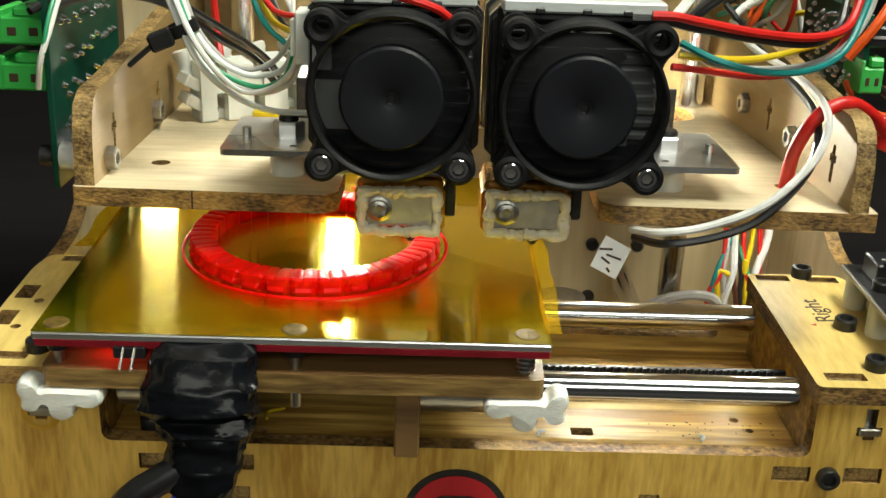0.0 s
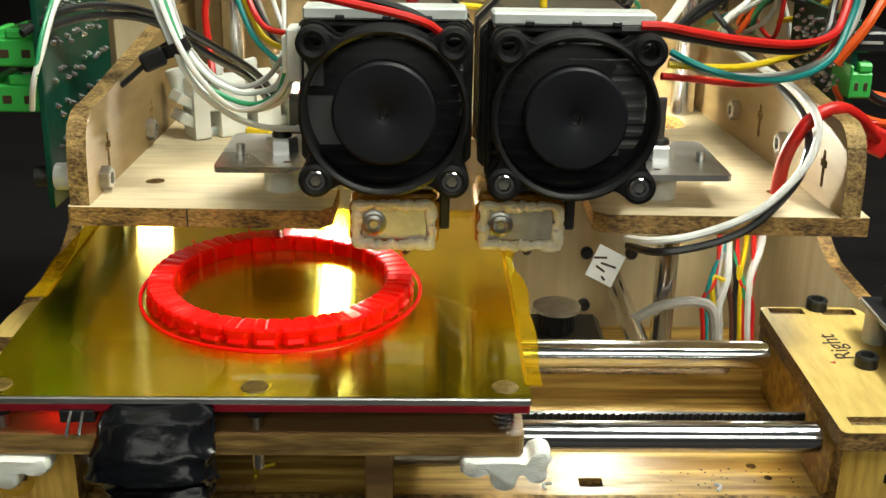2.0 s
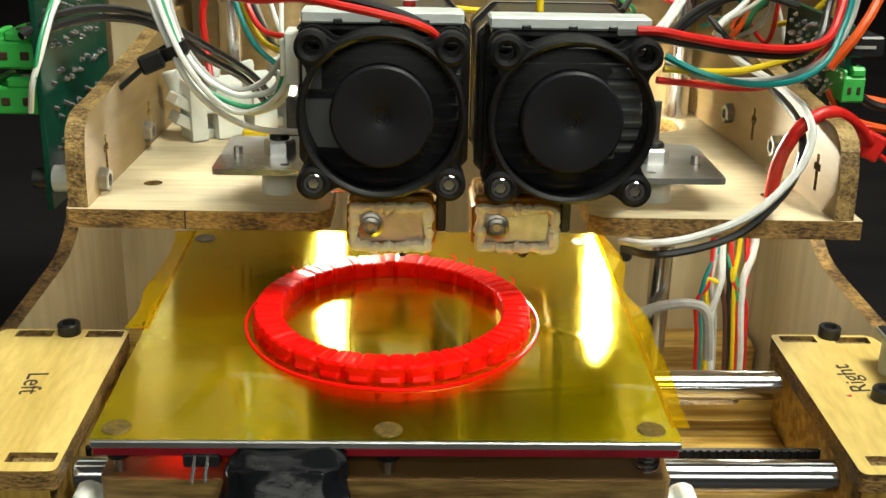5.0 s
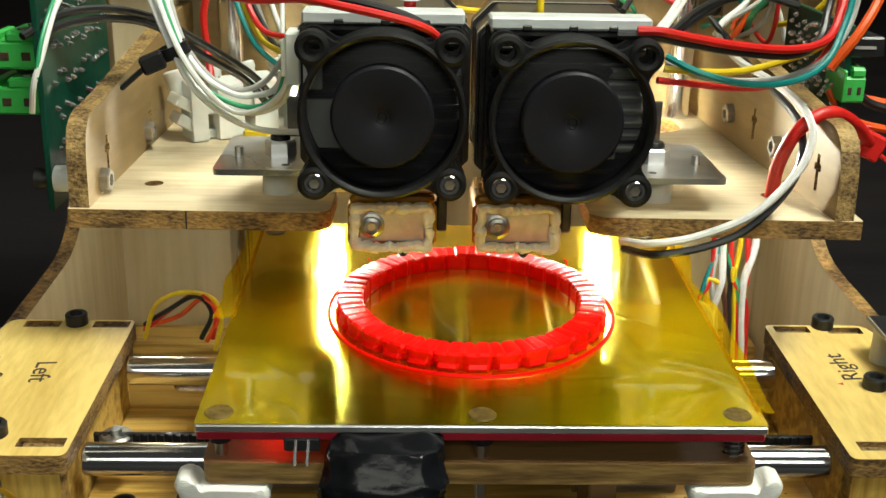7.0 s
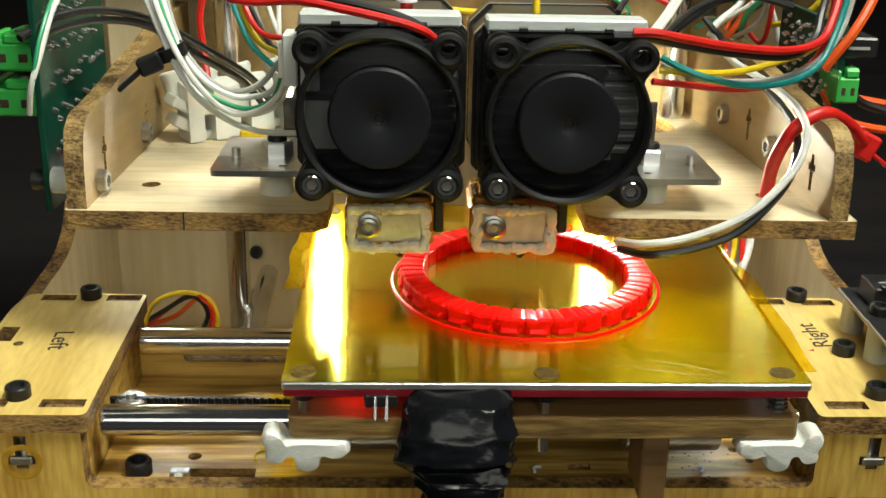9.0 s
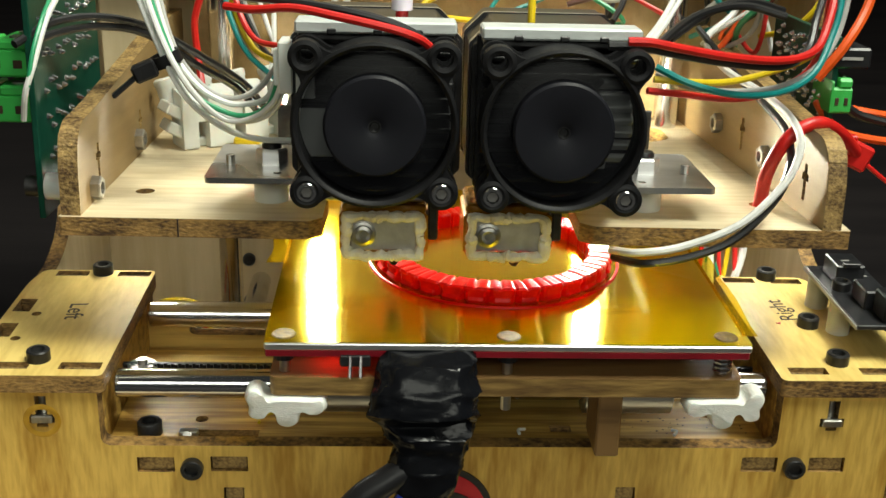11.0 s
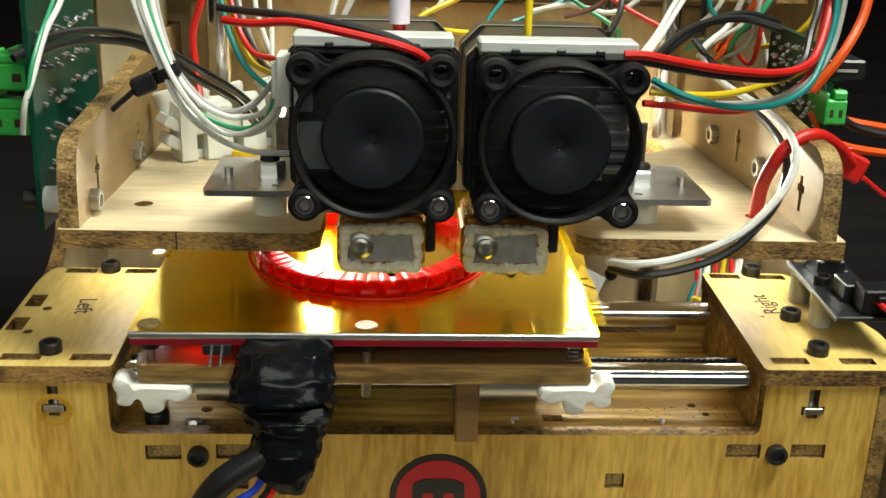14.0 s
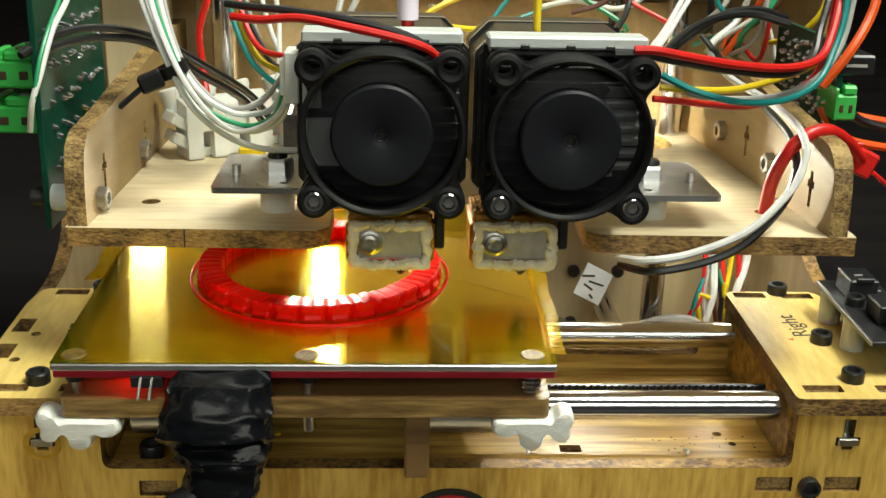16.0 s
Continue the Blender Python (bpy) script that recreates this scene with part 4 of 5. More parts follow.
# ---- lit lamps behind the heaters, with added hoods and side glow ----
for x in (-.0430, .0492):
    lm = thing("led_lamp", "small lit white lamp in an added black hood under the carriage", "lamp", "lit lamps", m=pose(x, .105, .0462))
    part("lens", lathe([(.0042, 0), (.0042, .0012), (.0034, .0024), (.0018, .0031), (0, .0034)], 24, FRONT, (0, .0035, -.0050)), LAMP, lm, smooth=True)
    # Unseen hood plates added to keep lamp light off plate and wall
    hood = [box(.0150, .0370, .0010, (0, -.0117, -.0006), .0002), box(.0200, .0010, .0125, (0, -.0300, -.0064), .0002), box(.0130, .0010, .0062, (0, .0062, -.0037), .0002), box(.0010, .0125, .0095, (-.0060, 0, -.0055), .0002), box(.0010, .0125, .0095, (.0060, 0, -.0055), .0002), box(.0130, .0100, .0008, (0, .0014, -.0102), .0002)]
    # Shield added to block glow towards the side panel
    part("side_hood", box(.0008, .0150, .0120, (math.copysign(.1085, x) - x, -.0100, -.0310), .0002), BLACKBOLT, lm, "added black shield that keeps glow off the side panel")
    off = math.copysign(.1000, x) - x
    # Unseen fill glow added on each side to brighten the back panel
    strip = part("rear_board", box(.0140, .0070, .0012, (off, -.0100, -.0270), .0002), PRINTW, lm, "added white board that holds the fill glow")
    part("rear_lens", box(.0110, .0040, .0012, (off, -.0100, -.0281), .0003), FILLGLOW, strip, "added glow that brightens the back panel")
    part("hood", join(*hood), BLACKBOLT, lm, "added black hood that limits the lamp's spread")
    sg = math.copysign(1, x)
    part("leg", join(box(.0012, .008, .0212, (sg * .0092, .002, -.0106), .0002), box(.0040, .008, .0012, (sg * .0076, .002, -.0006), .0002)), BRUSH, lm, "bent metal lamp bracket")

# ---- moving cross carriage (slides front to back); y = 0 is the platform's front edge ----
yc = thing("cross_carriage", "plywood carriage with steel rods and lettered end plates", "carriage", m=pose(0, 0, 0))
YF, YK, ZT = .0188, .0902, -.0105


def slot(x, y, w=.0100, d=.0040):
    return rrect(x - w / 2, y - d / 2, x + w / 2, y + d / 2, .0003, 2)


lp = rounded([(-.1305, YF - .001), (-.0936, YF - .001), (-.0936, YK), (-.1285, YK), (-.1305, .080)], [.001, .002, .002, .003, .003])
lsl = [slot(-.1190, YF + .0705 - .002), slot(-.0998, YF + .0685), slot(-.1195, YF + .0048, .011), slot(-.1005, YF + .0048, .011)]
lho = [slot(-.1265, .0625, .005, .009), slot(-.1270, .0455, .005, .009), circle(-.1215, .0565, .0014), circle(-.1225, .040, .0014)]
lpl = part("end_plate", sheet(lp, lsl + lho, .005, Matrix.Translation((0, 0, ZT))), [PLATEY, EDGE], yc, "plywood end plate lettered Left")
rp = rounded([(.0863, YF - .001), (.1285, YF - .001), (.1285, .043), (.1150, YK), (.0863, YK)], [.002, .001, .003, .003, .002])
rsl = [slot(.0935, YF + .0685), slot(.1085, YF + .0680), slot(.0950, YF + .0048, .0105), slot(.1145, YF + .0048, .010)]
rpl = part("end_plate", sheet(rp, rsl, .005, Matrix.Translation((0, 0, ZT))), [PLATEY, EDGE], yc, "plywood end plate lettered Right")
tab = part("panel_tab", box(.0094, .0035, .0040, (0, 0, 0), .0002), EDGEL, lpl, m=pose(-.1190, YF + .0685, ZT - .0032))
for x, y in ((-.0998, YF + .0685), (-.1195, YF + .0048), (-.1005, YF + .0048), (.0935, YF + .0685), (.1085, YF + .0680), (.0950, YF + .0048), (.1145, YF + .0048)):
    again(tab, lpl if x < 0 else rpl, pose(x, y, ZT - .0032))
sc = part("cap_screw", cap_screw(.0031, .0032), BLACKBOLT, yc, "black socket screw", m=pose(-.1096, YF + .0690, ZT), smooth=True)
for x, y in ((-.1123, YF + .0082), (.1029, YF + .0705), (.1045, YF + .0340), (.1047, YF + .0098)):
    again(sc, yc, pose(x, y, ZT))
sc2 = part("cap_screw", cap_screw(.0030, .0024), BLACKBOLT, yc, m=pose(-.0717, YF, -.0384, 90, 0, 0), smooth=True)
again(sc2, yc, pose(.0929, YF, -.0375, 90, 0, 0))
again(sc2, yc, pose(.0100, YF, -.0560, 90, 0, 0))

# front panel with its opening, slots and T-nuts
ZO, ZU = -.0318, -.0985
fo = rounded([(-.1305, ZU), (.1200, ZU), (.1200, ZT - .0052), (.0875, ZT - .0052), (.0875, ZO), (-.0956, ZO), (-.0956, ZT - .0052), (-.1305, ZT - .0052)], [0, 0, 0, .001, .003, .003, .001, 0])


def tslot(x):
    return [(x - .0015, ZT - .0066), (x - .0015, -.0225), (x - .0033, -.0225), (x - .0033, -.0250), (x - .0015, -.0250), (x - .0015, -.0262), (x + .0015, -.0262), (x + .0015, -.0250), (x + .0033, -.0250), (x + .0033, -.0225), (x + .0015, -.0225), (x + .0015, ZT - .0066)]


fslots = [(-.0815, -.0377), (-.0618, -.0374), (.0834, -.0370), (.1022, -.0370)]
small = [(-.0608, -.0472), (.0469, -.0468)]
part("front_panel", sheet(fo, [slot(x, z, .0100, .0046) for x, z in fslots] + [slot(x, z, .0055, .0048) for x, z in small] + [tslot(-.1105), tslot(.1018)], .005, Matrix.Translation((0, YF, 0)) @ UPY), [PLYV, EDGE], yc, "yellowed plywood front panel")
ft = part("panel_tab", box(.0094, .0040, .0041, (0, 0, 0), .0002), EDGEL, yc, m=pose(-.0815, YF + .0030, -.0377))
for x, z in fslots[1:]:
    again(ft, yc, pose(x, YF + .0030, z))
ft2 = part("panel_tab", box(.0049, .0040, .0043, (0, 0, 0), .0002), EDGEL, yc, m=pose(-.0608, YF + .0030, -.0472))
again(ft2, yc, pose(.0469, YF + .0030, -.0468))
for x in (-.1105, .1018):
    part("slot_bolt", lathe([(.0012, -.0145), (.0012, .0)], 12, at=(x, YF + .0025, -.0115)), ZINC, yc)
    part("slot_nut", box(.0055, .0040, .0022, (x, YF + .0012, -.0238), .0003), ZINC, yc)
part("glue_mark", lathe([(.0034, .00008), (.0042, .00012), (.0047, .0001), (.0050, 0)], 28, FRONT, (-.1105, YF, -.0244)), AMBER, yc, "amber glue stain round the nut")

# round sticker with plain shapes
stk = part("sticker", lathe([(0, .0004), (.0139, .0004), (.0140, 0)], 48, FRONT, (-.0039, YF, -.0520)), CHIP, yc, "round black and red sticker", smooth=False)
part("sticker_disc", lathe([(0, .0006), (.0122, .0006), (.0122, .0003)], 48, FRONT, (-.0039, YF, -.0520)), LOGOR, stk)
emblem = rounded([(-.0075, -.007), (-.0075, .0045), (-.004, .0062), (.004, .0062), (.0075, .0045), (.0075, -.007), (.0045, -.007), (.0045, .0015), (.0015, .0015), (.0015, -.007), (-.0015, -.007), (-.0015, .0015), (-.0045, .0015), (-.0045, -.007)], .0008, 2)
part("sticker_shape", sheet(emblem, (), .0004, Matrix.Translation((-.0039, YF - .0009, -.0520)) @ UPY), [CHIP, CHIP], stk)

# inner walls, floor, back rail
for x in (-.0956 - .0052, .0875 + .0002):
    part("inner_wall", box(.005, YK - YF - .012, .060, (x + .0025, (YF + YK) / 2, -.0460), .0003), PLYW, yc)
fl = rounded([(-.0955, YF + .0052), (.0872, YF + .0052), (.0872, .0840), (-.0955, .0840)], .0004)
part("floor_board", sheet(fl, [slot(.0300, .0335, .0060, .0038), circle(-.072, .038, .0018), circle(.0735, .0415, .0013), circle(.0765, .0360, .0011), slot(-.066, .0300, .022, .004), slot(.062, .0545, .0045, .005)], .005, Matrix.Translation((0, 0, -.0345))), [PLYW, EDGE], yc, "oil-stained plywood floor with crumbs")
br_o = rounded([(-.1300, -.0490), (.1150, -.0490), (.1150, ZT - .0052), (.0870, ZT - .0052), (.0870, -.0225), (-.0950, -.0225), (-.0950, ZT - .0052), (-.1300, ZT - .0052)], .001)
part("back_panel", sheet(br_o, [rrect(-.083, -.0300, -.012, -.0262, .0018), rrect(.005, -.0300, .078, -.0262, .0018)], .005, Matrix.Translation((0, .0842, 0)) @ UPY), [PLYW, EDGE], yc)
for y in (.0300, .0755):
    part("cross_rod", lathe([(0, -.0930), (.0034, -.0930), (.0040, -.0926), (.0040, .0852), (.0034, .0856), (0, .0856)], 28, Matrix.Translation((0, y, -.0188)) @ pose(0, 0, 0, 0, 90, 0)), STEEL, yc, "polished steel rod", smooth=True)
part("belt", box(.180, .0012, .0055, (-.004, .0420, -.0215), .0001), RUBBER, yc, "black toothed belt")
part("belt_teeth", join(*[box(.0010, .0008, .0055, (-.093 + .002 * k, .0411, -.0215), 0) for k in range(89)]), RUBBER, yc)
part("belt_pulley", lathe([(0, 0), (.0042, 0), (.0042, .007), (.0036, .0076), (.0014, .0076), (.0014, .0090), (0, .0090)], 24, at=(-.0885, .0420, -.0265)), ZINC, yc, smooth=True)
for x, y in ((.0690, .0560), (-.0655, .0560), (-.0740, .0290)):
    part("floor_bolt", join(lathe([(.0011, 0), (.0011, .0045), (0, .0045)], 10, pose(0, 0, 0, 60, 0, 0), (x, y, -.0345)), box(.0052, .0026, .0018, (x, y - .001, -.0332), .0003)), ZINC, yc)
part("floor_screw", cap_screw(.0034, .004), BLACKBOLT, yc, m=pose(-.0850, .0300, -.0345), smooth=True)


def letters(text, m, size, parent):
    c = bpy.data.curves.new("letters", "FONT")
    c.body, c.size, c.align_x, c.align_y, c.extrude = text, size, "CENTER", "CENTER", .00004
    tmp = new("letters", c)
    me = bpy.data.meshes.new_from_object(tmp.evaluated_get(bpy.context.evaluated_depsgraph_get()))
    bpy.data.objects.remove(tmp)
    me.materials.clear()
    me.materials.append(INK)
    o = new("lettering", me)
    o.parent = parent
    o.matrix_local = m
    return tagged(o, "burnt-in lettering")


letters("Left", pose(-.1108, .0585, ZT + .00008, 0, 0, -86), .0074, lpl)
letters("Right", pose(.1003, .0640, ZT + .00008, 0, 0, 94), .0074, rpl)
part("ink_mark", sheet([(.0955, .0545), (.0972, .0552), (.0968, .0538)], (), .0001, Matrix.Translation((0, 0, ZT + .0001))), [LOGOR, LOGOR], rpl)
part("side_board", box(.0050, .0700, .080, (.1226, .0535, -.0570), .0003), [EDGEL], yc)
# filament crumbs on the floor
rc = random.Random(3)
for x, y, a in ((.0355, .0585, .004), (.0205, .0300, .003), (.0600, .0300, .0025), (.0480, .0640, .003), (-.050, .036, .006)):
    p = [(x + a * math.cos(k * .9 + x * 90), y + a * .7 * math.sin(k * .9 + x * 90), -.0338 + .0006 * rc.random()) for k in range(6 if y > .05 else 3)]
    part("crumb", tube(p, .00045, 6), WHITEP if x > 0 else WC["yellow"], yc, "stray thread of plastic", smooth=True)
part("grime", join(*[lathe([(rc.uniform(.0001, .0004), 0), (0, .0002)], 6, at=(rc.uniform(.048, .086), rc.uniform(.026, .040), -.0344)) for _ in range(40)]), CHIP, yc)

# endstop board standing on the end plate
eb = thing("endstop_board", "small black switch board on white posts", "switch board", m=pose(0, 0, 0))
EBM = pose(.1180, .0510, 0)
part("laminate", box(.0180, .0440, .0014, (0, 0, 0), .0002), [CHIP], eb, m=EBM)
part("board_edge", box(.0004, .0440, .0012, (-.0093, 0, -.0001), .0001), WC["grey"], eb, "pale cut edge of the board", m=EBM)
part("switch", join(box(.0085, .0110, .0060, (-.0010, .0120, .0037), .0004), box(.0050, .0020, .0012, (-.0010, .0070, .0070), .0002)), CHIP, eb, "black lever switch", m=EBM)
part("bolt_head", cap_screw(.0027, .0028), BLACKBOLT, eb, m=EBM @ pose(-.0045, .0035, .0007), smooth=True)
part("pin_socket", join(box(.0060, .0100, .0055, (-.0005, -.0065, .0035), .0004), box(.0020, .0100, .0030, (.0036, -.0065, .0022), .0003)), CHIP, eb, m=EBM)
part("plug", join(box(.0100, .0085, .0075, (.0035, -.0165, .0045), .0005), box(.0030, .0020, .0020, (.0035, -.0215, .0060), .0003)), RUBBER, eb, "black wire plug", m=EBM)
for px, py in ((-.0060, .0166), (-.0060, -.0022)):
    part("post", lathe([(.0033, -.0104), (.0033, -.0008), (0, -.0008)], 18, at=(px, py, 0)), CLOUD, eb, "milky nylon post", m=EBM, smooth=True)
for k in range(7):
    part("print_bar", box(.0012 + .0006 * (k % 3), .0005, .0002, (.0062, .0165 - .0030 * k, .0008), 0), WC["grey"], eb, m=EBM)
part("print_bar", box(.0024, .0006, .0002, (-.0015, .0110, .0068), 0), WC["grey"], eb, m=EBM)
for k, cn in enumerate(("red", "black", "black")):
    part("lead", tube([(.1205 + .0018 * k, .0310, .0050), (.1225 + .002 * k, .0260, .0040), (.1310 + .002 * k, .0230 + .002 * k, .0010), (.1600, .0260, -.0100)], .0009, 8), WC[cn], eb, smooth=True)

# ---- heated platform (slides left to right on the carriage); origin: front edge, middle, top ----
bed = thing("heated_platform", "heated aluminium plate covered in amber film on plywood", "build platform", m=pose(0, 0, .0081))
plate_top = part("plate", box(.1200, .1200, .0019, (0, .0600, -.00105), .0004), BRUSH, bed, "silver aluminium plate")
film = bmesh.new()
CREASES = ((.030, .000, .060, -.022, .00010), (-.060, -.009, -.036, -.008, .00006), (-.040, .026, .012, .030, .00005), (-.050, -.030, -.036, -.046, .00005), (.014, -.040, .044, -.036, .00005))


def ridge(x, y):
    """Height of the folds that were left in the film when it was laid."""
    h = 0
    for ax, ay, bx, by, top in CREASES:
        f = min(max(((x - ax) * (bx - ax) + (y - ay) * (by - ay)) / ((bx - ax) ** 2 + (by - ay) ** 2), 0), 1)
        d = math.hypot(x - ax - f * (bx - ax), y - ay - f * (by - ay))
        h += top * math.exp(-(d / .0008) ** 2) * math.sin(math.pi * f)
    return h


bmesh.ops.create_grid(film, x_segments=200, y_segments=200, size=.0600)
for v in film.verts:
    v.co.z = .00012 + .00007 * noise.noise((v.co.x * 50, v.co.y * 50, 1.7)) + .000012 * noise.noise((v.co.x * 230, v.co.y * 120, 4.2)) + ridge(v.co.x, v.co.y)
bmesh.ops.translate(film, vec=(0, .0602, 0), verts=film.verts)
uv = film.loops.layers.uv.new("grain")
for f in film.faces:
    for lo in f.loops:
        lo[uv].uv = (lo.vert.co.y * 8, -lo.vert.co.x * 8)
part("film", film, KAPT, plate_top, "wrinkled amber film", smooth=True)
for sgn, y0, y1, w in ((1, .006, .119, .0058), (-1, .052, .119, .0070)):
    fb = bmesh.new()
    cols = []
    for k in range(25):
        y = y0 + (y1 - y0) * k / 24
        wide = w * (.6 + .5 * noise.noise((y * 45, sgn, 2)))
        cols.append([fb.verts.new((sgn * (.0590 + (.001 + wide) * q / 4), y, -.00012 * (q > 1) - .0004 * (q / 4) ** 2 + .0005 * (q / 4) * noise.noise((y * 120, q * .4, sgn)))) for q in range(5)])
    for a, b in zip(cols, cols[1:]):
        for q in range(4):
            fb.faces.new((a[q], a[q + 1], b[q + 1], b[q]))
    bmesh.ops.solidify(fb, geom=fb.faces[:], thickness=.00006)
    part("film_flap", fb, KAPTF, plate_top, "loose amber film edge", m=pose(0, 0, .0003), smooth=True)
part("heater_board", box(.1196, .1190, .0020, (0, .0604, -.0032), .0003), REDPCB, bed, "red heater circuit board")
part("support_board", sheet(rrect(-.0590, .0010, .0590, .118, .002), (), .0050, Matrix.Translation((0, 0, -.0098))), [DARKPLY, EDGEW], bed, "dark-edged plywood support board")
for x in (-.0555, 0, .0545):
    for y in ((.0045,) if x == 0 else (.0050, .113)):
        part("screw_head", lathe([(.0031, 0), (.0028, .0003), (.0012, .0002), (0, .0001)], 18, at=(x, y, .0001)), DARKAMB, bed, "screw head under amber film", smooth=True)
        part("screw_shaft", lathe([(.0013, -.0200), (.0013, 0)], 12, at=(x, y, 0)), ZINC, bed)
        if x <= 0:
            part("lock_nut", lathe([(.0013, -.0062), (.0025, -.0062), (.0025, -.0044), (.0013, -.0042)], 14, at=(x, y, 0)), BLACKBOLT, bed)
            continue
        sp = [(x + .0021 * math.cos(k * .7), y + .0021 * math.sin(k * .7), -.0096 + .0054 * k / 40) for k in range(41)]
        part("spring", tube(sp, .0004, 6, 1), STEEL, bed, smooth=True)


def wing_nut(x, y, side, turn=0):
    """Flat lobed thumb nut, seen on its rim; the lobe past the board's end stands up."""
    lob = rounded([(side * u * .001, v * .001) for u, v in ((-10.6, 2.0), (-9.4, 4.8), (-6.8, 4.6), (-5.4, 1.6), (-3.4, 2.4), (2.4, 2.4), (6.0, 2.2), (9.4, 2.2), (10.2, -.8), (8.0, -2.4), (5.2, -1.0), (3.4, -1.6), (2.8, -5.0), (.2, -6.0), (-2.4, -5.0), (-3.0, -1.6), (-5.0, -1.0), (-6.8, -3.8), (-9.8, -3.0), (-9.2, -.2))], .0012, 4)
    cx, cz = sum(p[0] for p in lob) / len(lob), sum(p[1] for p in lob) / len(lob)
    b = bmesh.new()
    rows = [[b.verts.new((cx + (u - cx) * f, q, cz + (v - cz) * f)) for u, v in lob] for f, q in ((.80, -.0036), (.93, -.0032), (1, -.0020), (1, .0020), (.93, .0032), (.80, .0036))]
    n = len(lob)
    for p, q in zip(rows, rows[1:]):
        for k in range(n):
            b.faces.new((p[k], p[(k + 1) % n], q[(k + 1) % n], q[k]))
    b.faces.new(rows[0])
    b.faces.new(rows[-1][::-1])
    part("wing_nut", b, PRINTW, bed, "white printed lobed nut", m=pose(x, y, -.0176, 0, 0, turn), smooth=True)


for x, y, side, turn in ((-.0548, .0030, 1, 0), (.0548, .0030, -1, 0), (-.0548, .112, 1, 0), (.0548, .112, -1, 0)):
    wing_nut(x, y, side, turn)
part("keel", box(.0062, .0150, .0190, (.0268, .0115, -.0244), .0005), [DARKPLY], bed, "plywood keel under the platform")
# Black block, widened to stand for the shade under the platform
part("bearing_block", box(.100, .0740, .0115, (0, .0560, -.0168), .0010), CHIP, bed)
for x in (-.0360, .0360):
    part("bearing", lathe([(.0042, -.012), (.0075, -.012), (.0075, .012), (.0042, .012)], 24, Matrix.Translation((x, .0300, -.0269)) @ pose(0, 0, 0, 0, 90, 0)), BRUSH, bed, smooth=True)
part("pin_header", join(*[box(.0007, .0060, .0007, (-.0390 + .0026 * k, -.0020, -.0055), .0001, pose(0, 0, 0, 35, 0, 0)) for k in range(2)]), STEEL, bed)
part("indicator_led", box(.0060, .0030, .0012, (-.0440, .0100, -.0048), .0003), REDLED, bed, "lit red indicator light")
part("header_block", box(.0075, .004, .0030, (-.0378, .0022, -.0050), .0003), CHIP, bed)

# taped wire bundle
tp = bmesh.new()
rt = random.Random(11)
secs = ((-.0200, .0060, -.0016, .0112, .0062), (-.0200, -.0012, -.0034, .0114, .0052), (-.0205, -.0056, -.0090, .0122, .0050), (-.0210, -.0064, -.0142, .0134, .0058), (-.0206, -.0052, -.0175, .0124, .0040), (-.0196, -.0062, -.0205, .0108, .0056), (-.0190, -.0066, -.0245, .0084, .0050), (-.0205, -.0078, -.0290, .0090, .0050), (-.0208, -.0088, -.0345, .0076, .0044), (-.0186, -.0094, -.0400, .0034, .0028))
rings = []
for i in range(len(secs) * 8 - 7):
    u = i / 8
    a, b = secs[int(u)], secs[min(int(u) + 1, len(secs) - 1)]
    f = u - int(u)
    cx, cy, cz, rx, ry = [p + (q - p) * f for p, q in zip(a, b)]
    ring = []
    for k in range(56):
        an = 2 * math.pi * k / 56
        c, d = math.cos(an), math.sin(an)
        fold = noise.noise((c * 1.9 + 3, d * 1.9, u * 1.2))
        crease = 1 - abs(noise.noise((c * 2.2 + u * .8, d * 2.2 + 5, u * 1.5))) * 3
        fine = 1 - abs(noise.noise((c * 5 + 9, d * 5 - u * 1.4, u * 3.1))) * 3
        w = 1 + .13 * fold + .05 * max(crease, 0) ** 2 + .008 * max(fine, 0) ** 2
        e = .70
        ring.append(tp.verts.new((cx + rx * w * math.copysign(abs(c) ** e, c), cy + ry * w * math.copysign(abs(d) ** e, d), cz + .0012 * noise.noise((an, u, 3)))))
    rings.append(ring)
for a, b in zip(rings, rings[1:]):
    for k in range(56):
        tp.faces.new((a[k], a[(k + 1) % 56], b[(k + 1) % 56], b[k]))
tp.faces.new(rings[0][::-1])
tp.faces.new(rings[-1])
part("tape_wrap", tp, TAPE, bed, "wires wrapped in crumpled black tape", smooth=True)
part("cable", tube([(-.0240, -.0085, -.0290), (-.0300, -.0105, -.0322), (-.0365, -.0120, -.0365), (-.0415, -.0125, -.0440), (-.0440, -.0110, -.0560), (-.0420, -.0070, -.0880)], .0036, 14), RUBBER, bed, "thick black cable", smooth=True)
for cn, o in (("blue", -.0030), ("red", .0015), ("black", .0005)):
    if cn == "blue":
        WC[cn] = mat("blue_insulation", (.02, .06, .62), .38)
    part("lead", tube([(-.0235 + o * .4, -.0095, -.0330), (-.0250 + o, -.0110, -.0390), (-.0290 + 2 * o, -.0115, -.0440), (-.0340 + 3 * o, -.0100, -.0560), (-.035 + 3 * o, -.006, -.085)], .0010, 8), WC[cn], bed, smooth=True)

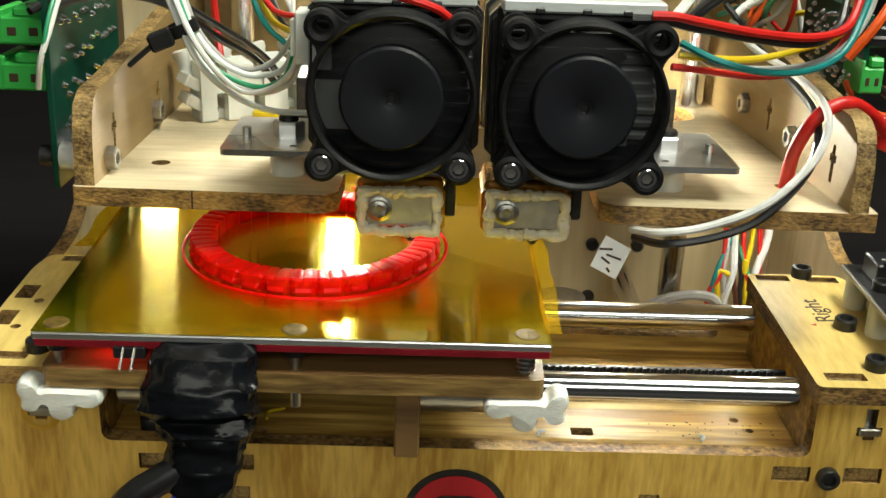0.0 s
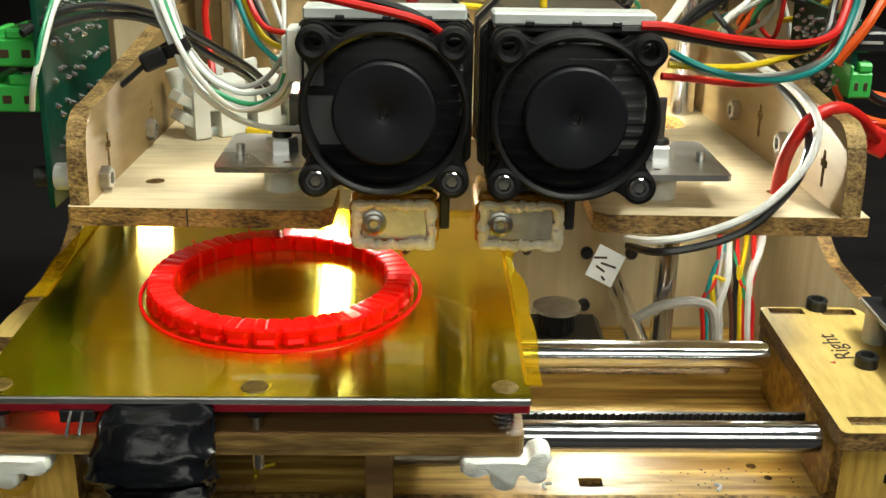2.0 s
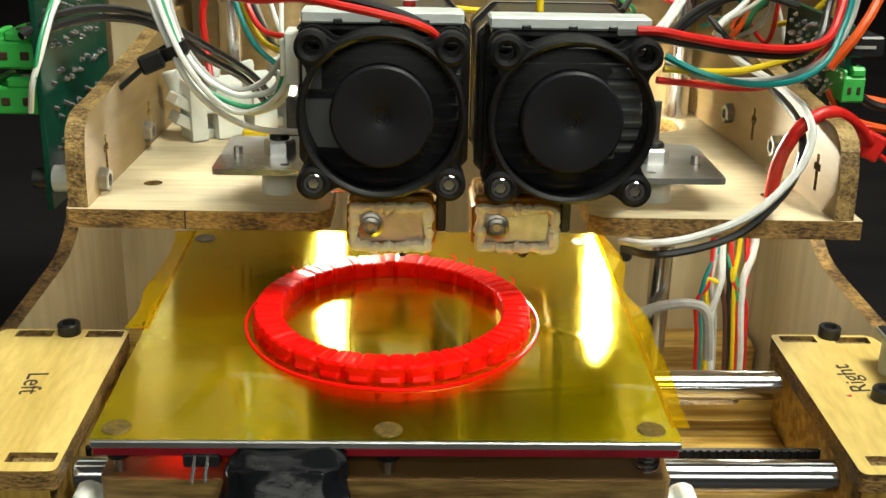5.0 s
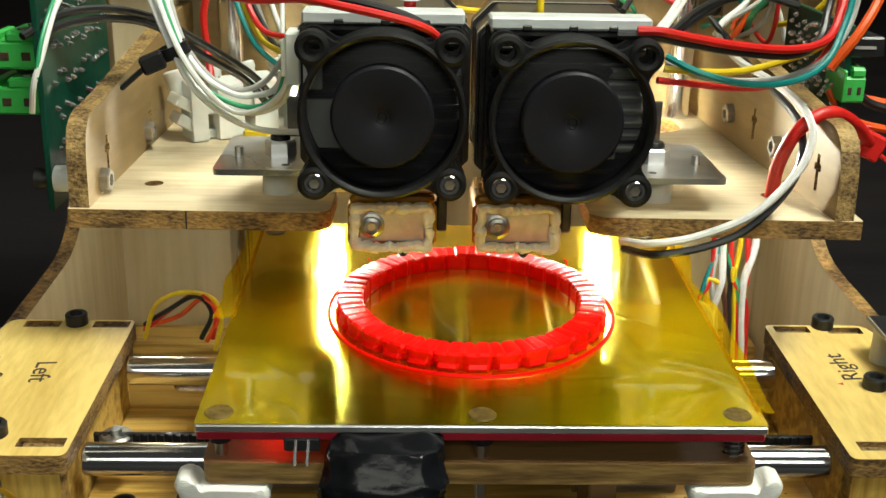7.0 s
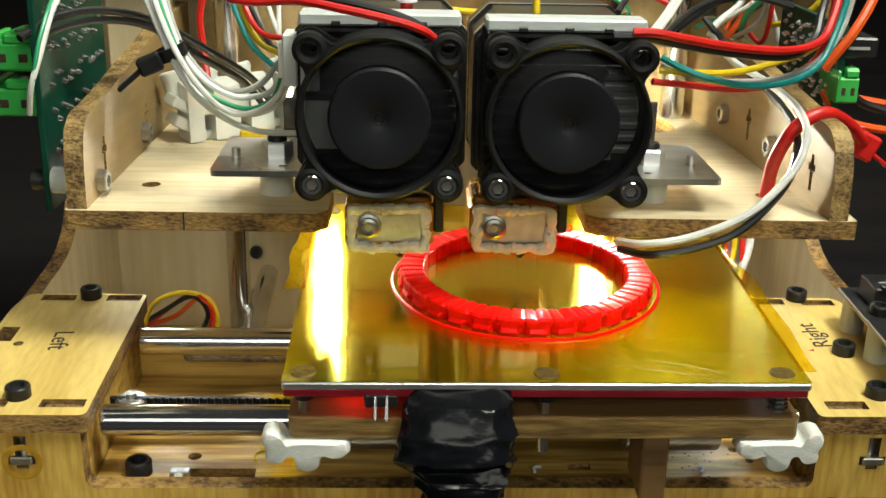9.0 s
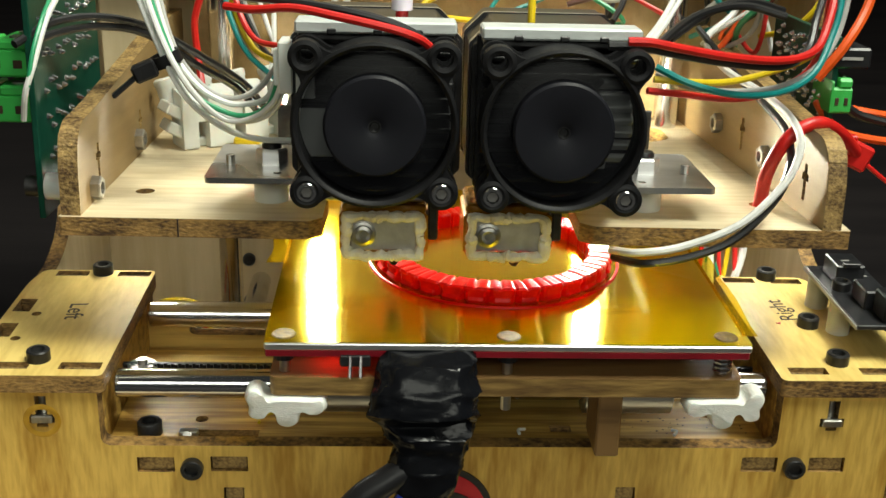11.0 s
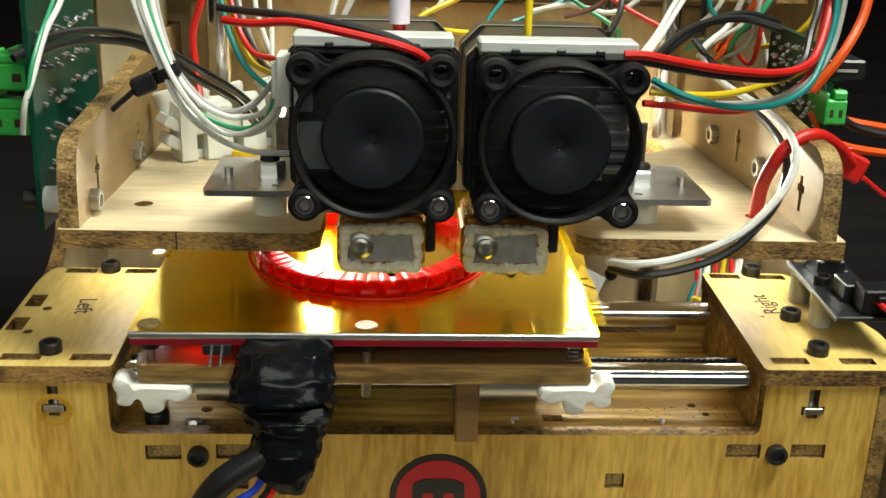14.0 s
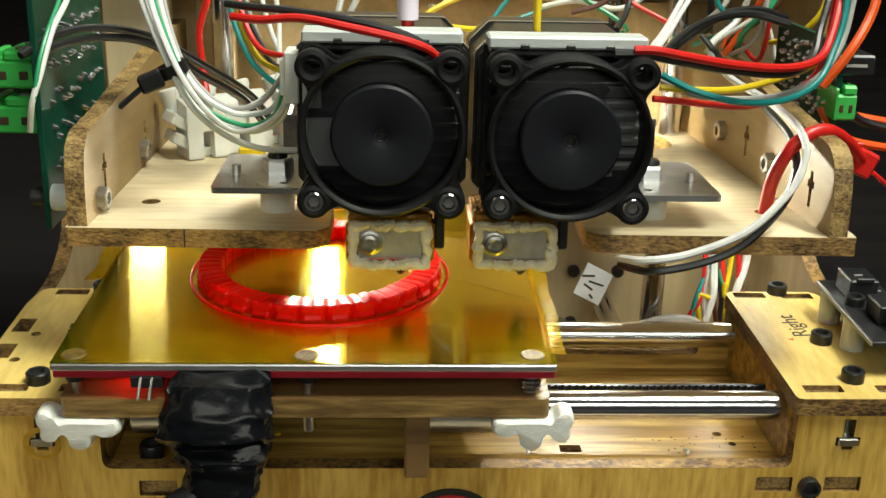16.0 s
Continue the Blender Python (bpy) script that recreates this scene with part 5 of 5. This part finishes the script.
# ---- printed ring standing on the platform ----
ring = thing("printed_ring", "bright red printed ring with stepped rim on the platform", "printed ring", m=pose(0, 0, .0081))
RC, RO, RI, RH = .0577, .0339, .0273, .0045
rb = bmesh.new()
NR = 270
prof_r = []
for k in range(NR):
    a = 2 * math.pi * k / NR
    s = k % 9
    notch = (.0017 if s == 0 else .0009 if s in (1, 8) else 0) * (.65 + .6 * noise.noise((k // 9 * 1.7, 3, 1)))
    flare = 0 if s in (0, 1, 8) else .0005
    out_r = RO - (.0004 if s == 0 else 0) + .0003 * noise.noise((k // 9 * 1.3, 1, 1))
    in_r = RI + (.0006 if s == 4 else 0) + .00012 * noise.noise((k // 9, 2, 1))
    h = RH + .00045 * noise.noise((k // 9 * 1.9, 7, 0)) + .0002 * noise.noise((k * .4, 2, 0)) - (.0003 if s in (0, 4) else 0)
    pr = [(out_r - notch, .0002), (out_r + flare - notch, .0010), (out_r - notch, .0019), (out_r - notch * .3, .0031), (out_r, h - .0006), (out_r - .0004, h), ((out_r + in_r) / 2, h + .0001), (in_r + .0004, h), (in_r, h - .0004), (in_r, .0002)]
    prof_r.append([rb.verts.new((r * math.cos(a), RC + r * math.sin(a), z)) for r, z in pr])
for i in range(NR):
    a, b = prof_r[i], prof_r[(i + 1) % NR]
    for j in range(len(a)):
        rb.faces.new((a[j], a[(j + 1) % len(a)], b[(j + 1) % len(a)], b[j]))
part("band", rb, RING, ring)
sk = [((.0360 + .0004 * math.sin(3 * a)) * math.cos(a), RC - .0005 + (.0360 + .0003 * math.cos(5 * a)) * math.sin(a), .0003) for a in [2 * math.pi * k / 72 for k in range(73)]]
for a in (38, 52, 61, 24, 75, 141, 112):
    r0 = RO - .001
    c, d = math.cos(math.radians(a)), math.sin(math.radians(a))
    part("stray_thread", tube([(r0 * c, RC + r0 * d, RH - .001), ((r0 + .0012) * c, RC + (r0 + .0012) * d, RH + .0006), ((r0 + .0006) * c - .001 * d, RC + (r0 + .0006) * d + .001 * c, RH + .0013)], .00022, 5), RING, ring, "stray red thread", smooth=True)
part("skirt", tube(sk, .00045, 6, 1), RING, ring, "thin outline thread", smooth=True)

# ---- what moves: seconds, platform x, platform front y ----
TRACK = [
    (0, -.0440, -.0198), (.5, -.0445, -.0205), (1, -.0519, -.0290), (1.5, -.0516, -.0350), (2, -.0499, -.0405), (2.5, -.0485, -.0440), (3, -.0376, -.0495),
    (3.5, -.0355, -.0497), (4, -.0322, -.0560), (4.6, -.0260, -.0575), (5.25, -.0160, -.0580), (5.9, -.0080, -.0560), (6.5, -.0010, -.0520), (7, -.0004, -.0515),
    (7.5, .0117, -.0495), (8, .0145, -.0445), (8.5, .0160, -.0390), (9, .0160, -.0326), (9.6, .0160, -.0255), (10.25, .0140, -.0175), (10.9, .0110, -.0100), (11.5, .0067, -.0045),
    (12, -.0037, -.0045), (12.5, -.0052, -.0037), (13, -.0120, .0020), (13.5, -.0212, .0045), (14, -.0243, .0040), (14.5, -.0294, .0002), (15, -.0345, -.0085),
    (15.5, -.0371, -.0105), (16, -.0404, -.0150)]


def motions():
    walk(yc, [(t, pose(0, y, 0)) for t, x, y in TRACK])
    walk(eb, [(t, pose(0, y, 0)) for t, x, y in TRACK])
    walk(bed, [(t, pose(x, y, .0081)) for t, x, y in TRACK])
    walk(ring, [(t, pose(x, y, .0081)) for t, x, y in TRACK])


motions()
